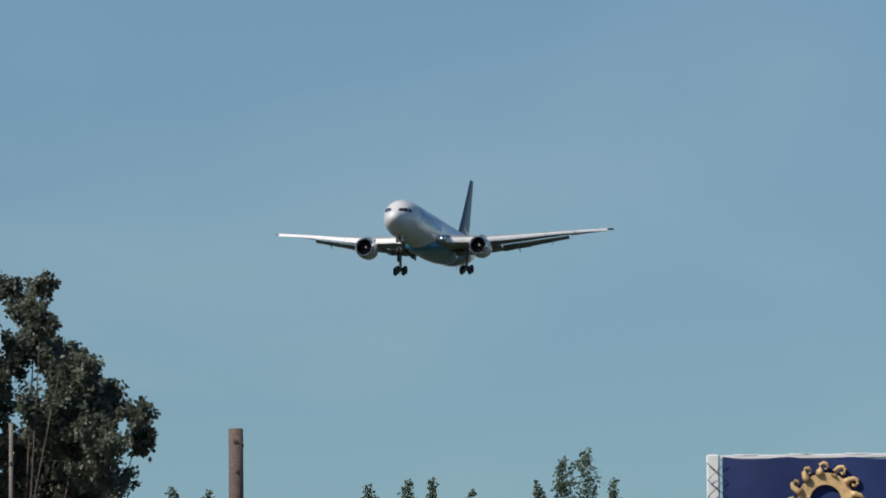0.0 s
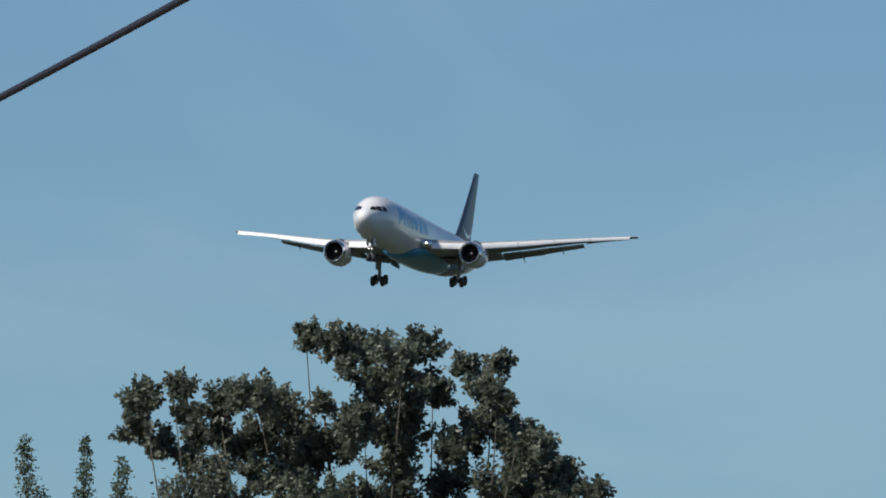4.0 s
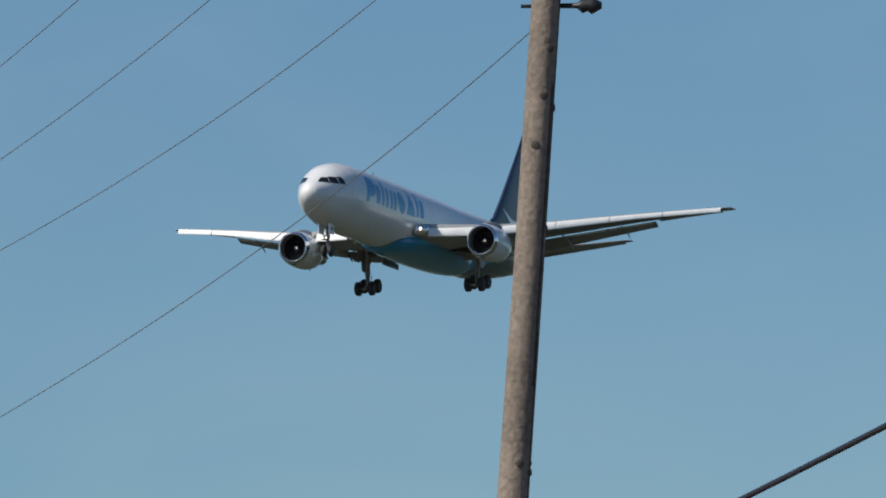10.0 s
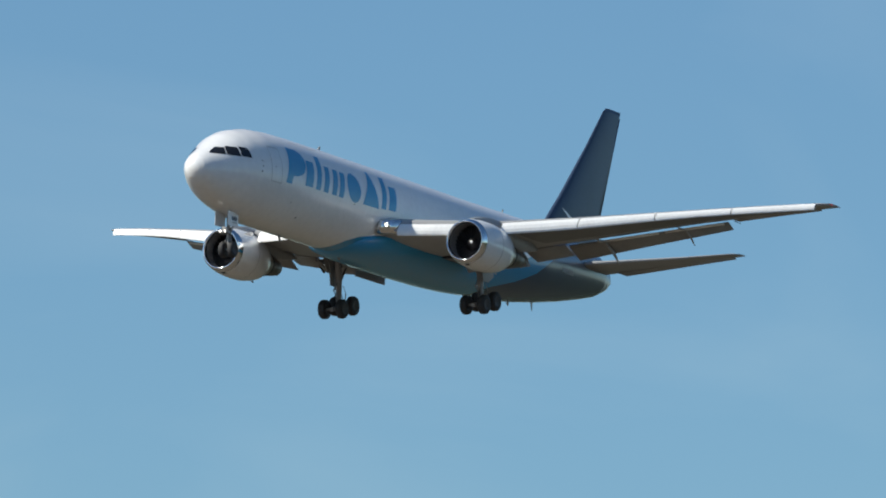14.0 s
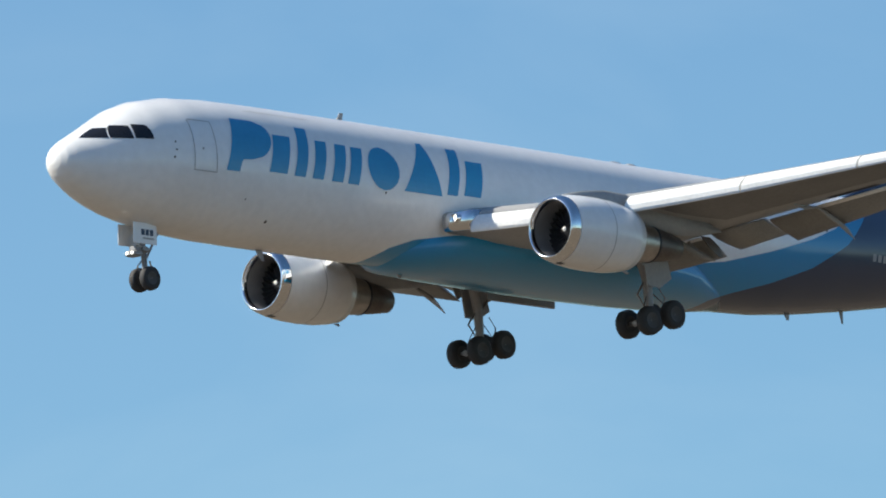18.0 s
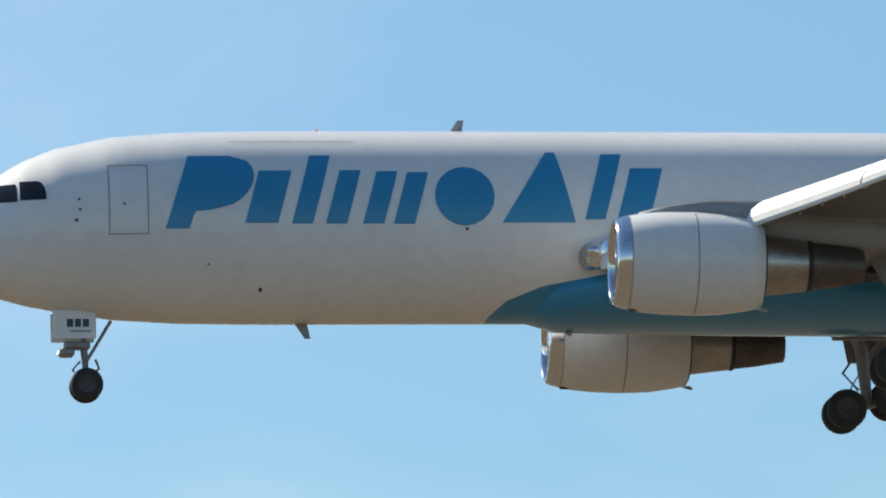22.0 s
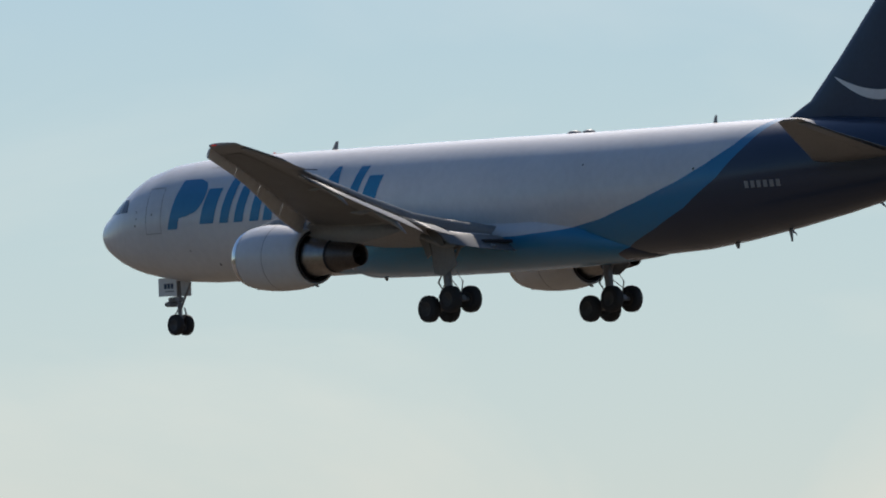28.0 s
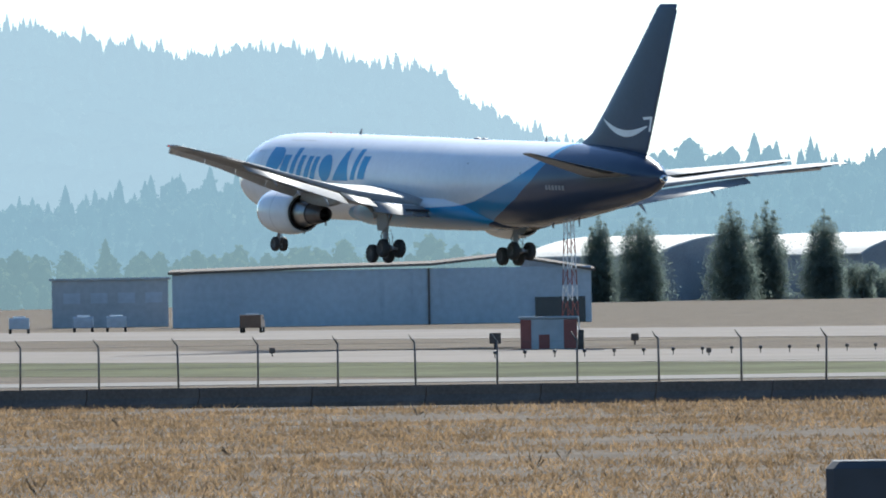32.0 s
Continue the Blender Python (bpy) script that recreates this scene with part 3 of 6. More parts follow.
    solid("inlet_duct", shifted(turned([(-0.25, 1.052), (-0.6, 1.05), (-1.15, 1.1), (-1.35, 1.12)], n=32), base), LINING, eng, "grey inlet duct lining", True)
    blade = [(-1.13, -0.05, 0.33), (-1.27, 0.06, 0.33), (-1.05, 0.12, 1.1), (-1.25, -0.06, 1.1)]
    blade += [(x - 0.02, y + 0.015, z) for x, y, z in blade]
    blade_mesh = mesh_of("fan_blade", blade, [(0, 1, 2, 3), (7, 6, 5, 4), (0, 4, 5, 1), (1, 5, 6, 2), (2, 6, 7, 3), (3, 7, 4, 0)], DARKM, False)
    for k in range(30):
        ob = new("fan_blade", blade_mesh)
        ob.parent = eng
        ob.matrix_local = base @ Matrix.Rotation(k * 2 * math.pi / 30, 4, "X")
    solid("fan_back", shifted(turned([(-1.35, 1.12), (-1.37, 0.01)], n=24), base), DARKM, eng)
    solid("spinner", shifted(turned([(-0.62, 0.01), (-0.75, 0.14), (-0.98, 0.27), (-1.2, 0.34)], n=20), base), DARKM, eng, "dark spinner cone", True)
    solid("spinner_mark", shifted(turned([(-0.7, 0.005), (-0.73, 0.085), (-0.76, 0.1)], n=10), base @ Matrix.Translation((0.06, 0.1, 0.02))), WHITE, eng, "white swirl mark on the spinner", True)
    solid("fan_nozzle_lining", shifted(turned([(-4.1, 1.13), (-4.2, 1.08), (-4.2, 1.03), (-3.6, 1.05)], n=40), base), DARKM, eng, "dark lining of the fan nozzle", True)
    solid("core_cowl", shifted(turned([(-3.7, 1.0), (-4.3, 0.86), (-4.9, 0.78), (-5.44, 0.71)], n=36), base), STEEL, eng, "bare metal core cowl", True)
    solid("cowl_band", shifted(turned([(-5.4, 0.72), (-5.44, 0.735), (-5.5, 0.73), (-5.54, 0.7)], n=36), base), DARKM, eng, "dark clamp band", True)
    solid("exhaust_nozzle", shifted(turned([(-5.5, 0.69), (-6.2, 0.6), (-7.0, 0.46), (-7.02, 0.43), (-6.9, 0.41), (-5.9, 0.45)], n=32), base), NOZZLE, eng, "heat-stained exhaust nozzle", True)
    solid("exhaust_plug", shifted(turned([(-6.1, 0.3), (-6.6, 0.22), (-6.95, 0.03)], n=20), base), DARKM, eng, "dark exhaust plug", True)
    rings = []
    for x, z0, z1, w2 in ((-0.75, 1.34, 1.4, 0.05), (-1.6, 1.28, 1.62, 0.18), (-2.8, 1.2, 1.78, 0.25), (-4.3, 0.76, 1.75, 0.3), (-5.6, 0.6, 1.62, 0.34), (-7.2, 0.5, 1.45, 0.3), (-8.6, 0.72, 1.25, 0.16), (-9.6, 0.95, 1.05, 0.03)):
        rings.append([(x, -w2, z0), (x, w2, z0), (x, w2 * 1.05, (z0 + z1) / 2), (x, w2 * 0.8, z1), (x, -w2 * 0.8, z1), (x, -w2 * 1.05, (z0 + z1) / 2)])
    solid("pylon", shifted(loft(rings), base), GREY, eng, "grey engine pylon", True)
    for x, rr in ((-2.25, 1.442), (-0.43, 1.304)):
        solid("cowl_seam", shifted(turned([(x + 0.02, rr - 0.002), (x, rr + 0.002), (x - 0.02, rr - 0.002)], n=48), base), LINE, eng, "fine seam round the cowl")
    # strakes, drain mast and latches
    solid("drain_mast", shifted(loft([[(-4.0, -0.03, -1.24), (-4.25, -0.02, -1.2), (-4.25, 0.02, -1.2), (-4.0, 0.03, -1.24)], [(-4.25, -0.012, -1.32), (-4.36, -0.01, -1.3), (-4.36, 0.01, -1.3), (-4.25, 0.012, -1.32)]]), base), GREY, eng, "small drain mast under the cowl")
    solid("latch_panel", shifted(block(-0.75, -0.45, -0.12, 0.12, -1.35, -1.3, 0.01), base), RIM, eng, "dark latch panel under the inlet")
    sgn = -side
    solid("strake", shifted(loft([[(-0.9, sgn * 0.98, 1.0), (-1.9, sgn * 1.03, 1.02), (-1.9, sgn * 1.0, 1.05), (-0.9, sgn * 0.95, 1.03)], [(-1.5, sgn * 1.16, 1.2), (-1.9, sgn * 1.18, 1.21), (-1.9, sgn * 1.16, 1.22), (-1.5, sgn * 1.14, 1.21)]]), base), WHITE, eng, "small fin on the nacelle")
    return w


def wheel(parent, c, r, w, hub=True):
    """A tyre with a rounded shoulder, and its rim, with the axle along y."""
    m = Matrix.Translation(c)
    tyre = solid("wheel", shifted(turned([(-w / 2, r * 0.55), (-w / 2, r * 0.86), (-w * 0.36, r * 0.97), (0, r), (w * 0.36, r * 0.97), (w / 2, r * 0.86), (w / 2, r * 0.55)], "y", 28), m), RUBBER, parent, "black rubber tyre", True)
    solid("rim", shifted(turned([(-w * 0.3, 0.02), (-w * 0.34, r * 0.3), (-w * 0.45, r * 0.5), (-w / 2, r * 0.56), (w / 2, r * 0.56), (w * 0.45, r * 0.5), (w * 0.34, r * 0.3), (w * 0.3, 0.02)], "y", 20), m), RIM, tyre, "dark metal rim", True)
    return tyre


def nose_gear(plane):
    leg = solid("nose_gear_leg", join(tube([(-4.45, 0, -2.5), (-4.55, 0, -3.7), (-4.6, 0, -4.42)], [0.12, 0.1, 0.075], 12), tube([(-4.6, -0.34, -4.44), (-4.6, 0.34, -4.44)], 0.06), tube([(-5.3, 0, -2.6), (-4.6, 0, -3.75)], 0.05), tube([(-4.42, 0, -3.75), (-4.2, 0, -4.0), (-4.5, 0, -4.3)], 0.035), block(-4.7, -3.95, -0.2, 0.2, -3.42, -3.2, 0.05), block(-4.25, -3.8, -0.3, 0.3, -3.62, -3.4, 0.06), tube([(-4.3, -0.28, -3.3), (-4.3, 0.28, -3.3)], 0.07, 8), tube([(-4.55, 0.12, -3.3), (-4.6, 0.14, -4.2)], 0.025, 6), tube([(-4.85, 0, -3.7), (-4.95, 0, -3.95), (-4.62, 0, -4.25)], 0.04, 6)), STRUT, plane, "grey nose gear leg with torque links")
    for s in (-1, 1):
        wheel(leg, (-4.58, 0.29 * s, -4.44), 0.47, 0.3)
        d = solid("gear_door", block(-4.85, -3.62, 0.42 * s - 0.02, 0.42 * s + 0.02, -3.16, -2.35, 0.015), WHITE, plane, "white nose gear door, open", False)
        if s > 0:
            for i, (a, b) in enumerate(((4.02, 4.2), (4.25, 4.42), (4.47, 4.65))):
                solid("number_bar", block(-b, -a, 0.445, 0.452, -2.83, -2.6), NAVY, d, "dark bar of painted marking")
            solid("number_bar", block(-4.7, -4.1, 0.445, 0.452, -2.98, -2.92), LINE, d)
        solid("taxi_light", shifted(turned([(0.02, 0.01), (0.0, 0.06), (-0.1, 0.07), (-0.14, 0.03)], n=12, cap=True), Matrix.Translation((-3.8, 0.15 * s, -3.5))), LAMP, leg, "bright light on the nose gear", True)


def main_gear(side, plane):
    y = 4.66 * side
    u, z = 27.55, -4.43
    leg = solid("main_gear_leg", join(tube([(-26.9, y * 0.97, -1.2), (-27.4, y, -2.8), (-u, y, z)], [0.25, 0.21, 0.15], 14), tube([(-27.2, y, -2.2), (-26.6, y * 0.55, -1.8)], 0.07), tube([(-u, y, -3.0), (-28.5, y, -1.7)], 0.07), tube([(-28.05, y, -3.1), (-28.4, y, -3.5), (-28.3, y, -4.0)], 0.03), tube([(-27.2, y, -3.0), (-26.85, y, -3.5), (-27.3, y, -4.0)], 0.045)), STRUT, plane, "grey main gear leg with braces")
    tilt = Matrix.Translation((-u, y, z)) @ Matrix.Rotation(radians(15), 4, "Y") @ Matrix.Translation((u, -y, -z))
    parts = [tube([(-u + 0.95, y, z), (-u - 0.95, y, z)], 0.13, 10)]
    for a in (0.71, -0.71):
        parts.append(tube([(-u + a, y - 0.64, z), (-u + a, y + 0.64, z)], 0.085, 10))
    bogie = solid("bogie", shifted(join(*parts), tilt), STRUT, plane, "tilted four-wheel bogie beam")
    for a in (0.71, -0.71):
        for b in (0.57, -0.57):
            wheel(bogie, tilt @ Vector((-u + a, y + b, z)), 0.58, 0.42)
    plate = ((26.7, -1.35), (28.05, -1.35), (28.42, -2.78), (27.75, -3.2), (27.05, -3.15))
    solid("leg_door", loft([[(-a, y + (0.32 + d) * side, b) for a, b in plate] for d in (0.0, 0.06)]), GREY, plane, "broad tapered grey door fixed to the gear leg")
    solid("small_door", loft([[(-a, y + (0.4 + d) * side, b) for a, b in ((26.2, -1.6), (26.75, -1.5), (26.95, -2.3), (26.7, -2.45))] for d in (0.0, 0.05)]), FLAPG, plane, "small grey door beside the gear leg")
    solid("brake_line", join(tube([(-27.7, y, -3.4), (-28.2, y + 0.1 * side, -3.75), (-28.6, y + 0.3 * side, -4.05)], 0.02, 5), tube([(-27.45, y, -3.3), (-27.1, y + 0.1 * side, -3.9), (-27.0, y + 0.3 * side, -4.4)], 0.02, 5)), DARKM, plane, "thin dark brake line")
    if side < 0:
        solid("gear_door", block(-30.1, -26.3, 3.0 * side - 0.06, 3.0 * side + 0.06, -2.78, -2.3, 0.04), GREY, plane, "grey belly gear door, open")
    # solid dark slab stands in for shade inside the wheel bay
    solid("bay_shade", block(-29.4, -26.3, min(1.7 * side, 4.3 * side), max(1.7 * side, 4.3 * side), -1.9, -1.75, 0.03), DARKM, plane, "dark slab painted as the shade in the wheel bay")


def tailplane(side, plane):
    rings = []
    for y, u0, u1, z in ((0.6, 46.0, 51.6, 0.6), (3, 47.9, 52.3, 0.95), (6.5, 50.6, 53.2, 1.5), (9.0, 52.5, 53.95, 1.94), (9.3, 53.0, 54.0, 1.99)):
        rings.append(ring_at(y * side, u0, u1 - u0, z, 0.1 if y < 9.2 else 0.05, -1.5))
    s = solid("tailplane", loft(rings), GREY, plane, "grey swept tailplane", True)
    rings = []
    for y, u0, u1, z in ((2.2, 50.9, 52.15, 0.8), (8.7, 53.3, 53.95, 1.87)):
        rings.append(ring_at(y * side, u0, u1 - u0, z, 0.06, 3))
    solid("elevator", loft(rings), GREY, s, "", True)


def fin_ring(z, u0, u1, t):
    return [(-(u0 + s * (u1 - u0)), h * (u1 - u0), z) for s, h in foil(t)]


FIN = ((1.4, 41.4, 51.6, 0.05), (2.6, 43.6, 51.95, 0.06), (3.3, 45.1, 52.2, 0.09), (5, 46.9, 52.7, 0.1), (8.5, 50.3, 54.0, 0.1), (11.0, 52.55, 54.9, 0.09), (11.27, 52.95, 55.0, 0.05))


def fin_y(u, z):
    """Half thickness of the fin at u and height z."""
    for a, b in zip(FIN, FIN[1:]):
        if z <= b[0]:
            k = (z - a[0]) / (b[0] - a[0])
            u0, u1, t = (a[i] + (b[i] - a[i]) * k for i in (1, 2, 3))
            s = min(max((u - u0) / (u1 - u0), 0.0), 1.0)
            return (u1 - u0) * (5 * t * (0.2969 * math.sqrt(s) - 0.126 * s - 0.3516 * s * s + 0.2843 * s ** 3 - 0.1015 * s ** 4) + 0.006 * t)
    return 0.0


def logo_arc(side):
    """A plain pale arc across the tail."""
    vs, fs = [], []
    for i in range(17):
        k = i / 16
        u = 46.9 + 5.0 * k
        z = 4.2 - 0.38 * k - 0.66 * math.sin(math.pi * k)
        w = 0.06 + 0.36 * math.sin(math.pi * k) ** 0.8
        vs += [(-u, (fin_y(u, z - w / 2) + 0.02) * side, z - w / 2), (-u + 0.05, (fin_y(u - 0.05, z + w / 2) + 0.02) * side, z + w / 2)]
    fs = [(2 * i, 2 * i + 2, 2 * i + 3, 2 * i + 1) for i in range(16)]
    return vs, fs


def fuselage_rings(secs, n=48):
    rings = []
    for u, t, o, w in secs:
        m, h = (t + o) / 2, (t - o) / 2
        rings.append([(-u, w * math.cos(2 * math.pi * k / n), m + h * math.sin(2 * math.pi * k / n)) for k in range(n)])
    return rings


def smooth_sections():
    """The section table, filled in along a soft curve."""
    out = []
    S = SECTIONS
    for i in range(len(S) - 1):
        p0, p1, p2, p3 = S[max(i - 1, 0)], S[i], S[i + 1], S[min(i + 2, len(S) - 1)]
        for j in range(4):
            k = j / 4
            out.append(tuple(p1[c] + (p2[c] - p1[c]) * k for c in range(4)))
    out.append(S[-1])
    return out


def slant(z0, z1, u0, u1, lean=0.28):
    """A leaning bar."""
    return [(z0 + (z1 - z0) * i / 8, u0 + lean * (z1 - z0) * i / 8, u1 + lean * (z1 - z0) * i / 8) for i in range(9)]


def disc(u, z, ru, rz):
    out = []
    for i in range(11):
        a = math.pi * (i / 10 - 0.5)
        out.append((z + rz * math.sin(a), u - max(ru * math.cos(a), 0.01), u + max(ru * math.cos(a), 0.01)))
    return out


def build_airliner():
    plane = thing("cargo_airliner", Matrix(), "white twin-engine cargo airliner, blue sweep, navy tail, landing gear down", "airplane")
    body = solid("fuselage", loft(fuselage_rings(smooth_sections())), LIVERY, plane, "white fuselage with a sky-blue sweep and navy tail", True)
    fair = [(-u, [(w * math.cos(2 * math.pi * k / 32), z + h * math.sin(2 * math.pi * k / 32)) for k in range(32)]) for u, w, z, h in
            ((16.4, 0.5, -2.3, 0.2), (18, 1.9, -2.05, 0.88), (20, 2.5, -1.75, 1.22), (23, 2.68, -1.7, 1.32), (27, 2.72, -1.7, 1.34), (30.5, 2.66, -1.7, 1.3), (33, 2.3, -1.85, 1.08), (35, 1.4, -2.2, 0.6), (36.5, 0.4, -2.5, 0.15))]
    solid("belly_fairing", loft([[(x, a, b) for a, b in r] for x, r in fair]), LIVERY, plane, "bulged wing root fairing", True)
    for side in (1, -1):
        wing_half(side, plane)
        tailplane(side, plane)
        main_gear(side, plane)
        for pane in ([(0.55, 1.86, 2.7), (0.67, 1.86, 2.7), (0.85, 1.9, 2.69), (1.0, 1.98, 2.68), (1.09, 2.08, 2.66)], [(0.58, 2.77, 3.5), (0.74, 2.77, 3.5), (0.94, 2.77, 3.46), (1.08, 2.77, 3.38), (1.15, 2.78, 3.28)], [(0.54, 0.86, 1.8), (0.65, 1.02, 1.8), (0.78, 1.22, 1.83), (0.9, 1.42, 1.88), (0.98, 1.56, 1.95)]):
            rows = [(z, a - 0.12, b - 0.12) for z, a, b in pane]
            solid("cockpit_window", patch(rows, side), GLASS, body, "dark cockpit window pane")
    nose_gear(plane)
    # fin
    fin = solid("fin", loft([fin_ring(*q) for q in FIN]), NAVY, plane, "tall navy tail fin", True)
    solid("rudder", loft([fin_ring(2.3, 50.4, 51.95, 0.05), fin_ring(8.5, 52.65, 54.15, 0.05), fin_ring(10.9, 53.8, 55.0, 0.05)]), NAVY, fin, "navy rudder", True)
    for s in (1, -1):
        solid("tail_mark", logo_arc(s), WHITE, fin, "pale curved mark on the fin")
        for bar in ([(52.44, 4.42), (52.2, 4.3), (52.03, 3.5), (52.2, 3.47)], [(52.4, 4.43), (51.4, 4.36), (51.55, 4.2), (52.3, 4.25)]):
            solid("tail_mark", ([(-u, (fin_y(u, z) + 0.02) * s, z) for u, z in bar], [(0, 1, 2, 3)]), WHITE, fin, "short pale bar on the fin")
    # blue shapes on the side, one for each character of the name
    for s in (1, -1):
        shapes = [[(-0.33, 6.68, 7.36), (0.05, 6.8, 7.48), (0.16, 6.84, 7.55)] + [(0.2 + 0.162 * i, 6.85 + 0.052 * i, 8.0 + 0.052 * i + 0.92 * math.sqrt(max(1 - (i / 5 - 1) ** 2, 0))) for i in range(11)], slant(-0.18, 1.35, 8.92, 9.85), slant(-0.2, 1.82, 10.24, 10.83), slant(-0.2, 1.36, 11.2, 11.8), slant(-0.2, 1.33, 12.25, 12.85), slant(-0.21, 1.3, 13.12, 13.72),
                  disc(15.15, 0.6, 0.85, 0.86), [(-0.18 + 0.21 * i, 16.2 + 0.132 * i, 18.28 - 0.05 * i) for i in range(11)], slant(-0.09, 1.86, 18.54, 19.12), slant(-0.04, 1.42, 19.48, 20.4)]
        for rows in shapes:
            solid("name_mark", patch(rows, s, 6), BLUE, body, "plain sky-blue painted shape")
        for rows in ([(1.52, 5.1, 6.18), (1.55, 5.1, 6.18)], [(-0.48, 5.1, 6.22), (-0.45, 5.1, 6.22)], [(-0.46 + 0.2 * i, 5.1, 5.13) for i in range(11)], [(-0.46 + 0.2 * i, 6.19, 6.22) for i in range(11)],
                     [(2.28, 8.6, 12.1), (2.3, 8.6, 12.1)], [(0.35, 5.5, 5.58), (0.43, 5.5, 5.58)]):
            solid("door_seam", patch(rows, s, 4), LINE, body, "fine grey door outline")
        for i in range(6):
            solid("registration_bar", patch([(-0.24, 43.3 + 0.34 * i, 43.52 + 0.34 * i), (-0.1, 43.3 + 0.34 * i, 43.52 + 0.34 * i), (0.05, 43.3 + 0.34 * i, 43.52 + 0.34 * i)], s, 2), GREY, body, "pale bar of painted marking")
        for u, z, r in ((9.39, -1.96, 0.07), (7.9, -1.3, 0.04), (4.3, 0.25, 0.05), (4.2, -0.05, 0.06), (4.28, 0.55, 0.05), (15.2, -0.35, 0.06), (33.5, 1.2, 0.06), (40.4, 0.7, 0.07)):
            solid("port", patch(disc(u, z, r * 0.8, r * 0.8), s, 4), RIM, body, "small dark port in the skin")
    # antennas and drain masts
    blade = lambda u, z, h, back, c: loft([[(-u, -0.03, z), (-u - c, -0.02, z), (-u - c, 0.02, z), (-u, 0.03, z)], [(-u - back, -0.012, z + h), (-u - back - c * 0.45, -0.01, z + h), (-u - back - c * 0.45, 0.01, z + h), (-u - back, 0.012, z + h)]])
    for u, z, h, back, c in ((14.95, 2.68, 0.46, 0.3, 0.4), (39.2, 2.68, 0.34, 0.12, 0.22), (10.5, -2.68, -0.44, 0.3, 0.36), (43.6, -1.98, -0.5, 0.12, 0.2), (18.2, -2.9, -0.16, 0.1, 0.25), (40.3, -2.38, -0.25, 0.15, 0.3)):
        solid("antenna", blade(u, z, h, back, c), GREY if z > 0 else STRUT, body, "small blade antenna")
    for u, w in ((30.6, 0.5), (31.5, 0.4), (11.6, 1.5)):
        solid("antenna_dome", shifted(turned([(0.13, 0.02), (0.11, 0.2), (0.05, 0.36), (-0.05, 0.42)], "z", 14), Matrix.Translation((-u, 0, 2.7)) @ Matrix.Diagonal((w * 2.2, 0.6, 1, 1))), GREY, body, "flat antenna dome on the crown", True)
    solid("beacon", shifted(turned([(0.16, 0.01), (0.13, 0.06), (0, 0.08)], "z", 10), Matrix.Translation((-11.2, 0, 2.72))), RED, body, "red beacon on the crown", True)
    solid("tail_cone_exhaust", shifted(turned([(-53.83, 0.24), (-54.1, 0.2), (-54.12, 0.15), (-53.85, 0.13)], n=20), Matrix.Translation((0, 0, 0.68))), CHROME, body, "shiny tail cone exhaust", True)
    return plane


airliner = build_airliner()


# ---- poles and lines of the early part ----
def wood_pole(base, top, r0, r1, label, mat=WOOD, extras=()):
    """A slightly bent wooden pole with knots, checks and bolts."""
    b, t = Vector(base), Vector(top)
    d = t - b
    ob = thing("utility_pole", Matrix.Translation(b), label, "utility pole")
    pts = [d * (i / 14) + Vector((noise.noise(Vector((i * 0.5, b.x, 0))) * 0.03, 0, 0)) for i in range(15)]
    shaft = solid("shaft", tube(pts, [r0 + (r1 - r0) * i / 14 for i in range(15)], 18), mat, ob, "", True)
    rnd = random.Random(int(abs(b.x) * 10))
    for i in range(26):
        k = rnd.uniform(0.35, 0.99)
        a = rnd.uniform(math.pi * 0.9, math.pi * 1.9) + (0 if b.x > 0 else math.pi)
        r = r0 + (r1 - r0) * k
        p = d * k
        out = Vector((math.cos(a), math.sin(a), 0))
        solid("knot", shifted(turned([(0.016, 0.004), (0.012, 0.03), (0, 0.042)], "z", 8), Matrix.Translation(p + out * r * 0.99) @ out.to_track_quat("Z", "Y").to_matrix().to_4x4()), BARK, shaft, "dark knot in the wood")
    for k in range(5):
        a = rnd.uniform(math.pi, 1.6 * math.pi)
        k0 = rnd.uniform(0.4, 0.85)
        q = [d * (k0 + 0.03 * i) + Vector((math.cos(a), math.sin(a), 0)) * (r0 + (r1 - r0) * (k0 + 0.03 * i)) * 0.995 for i in range(5)]
        solid("drying_crack", tube(q, 0.007, 5), BARK, shaft, "dark drying crack")
    return ob, shaft


def insulator(parent, p, out):
    m = Matrix.Translation(p) @ Vector(out).to_track_quat("Z", "Y").to_matrix().to_4x4()
    solid("insulator", shifted(turned([(-0.25, 0.02), (0.0, 0.025), (0.05, 0.07), (0.09, 0.05), (0.13, 0.08), (0.18, 0.05), (0.22, 0.03)], "z", 12, True), m), DARKM, parent, "dark spool insulator on a bolt", True)


def line(name, pts, r, mat, label, sag_steps=40):
    """A cable through three known places along a soft curve."""
    a, b, c = (Vector(p) for p in pts)
    out = []
    for i in range(sag_steps + 1):
        k = i / sag_steps
        out.append(a * (2 * (k - 0.5) * (k - 1)) + b * (4 * k * (1 - k)) + c * (2 * k * (k - 0.5)))
    return tagged(solid(name, tube(out, r, 8), mat, smooth=True), label, "cable")


def at(az, el, d):
    """A place by direction from the camera and level distance."""
    return polar(az, d, up(el, d))


P2_D = 98.0
foot = polar(-69.46, P2_D, 0.0)
p2_top = at(-70.485, 10.8, P2_D)
pole2, shaft2 = wood_pole(foot, p2_top, 0.182, 0.109, "tall weathered leaning wooden utility pole with knots")
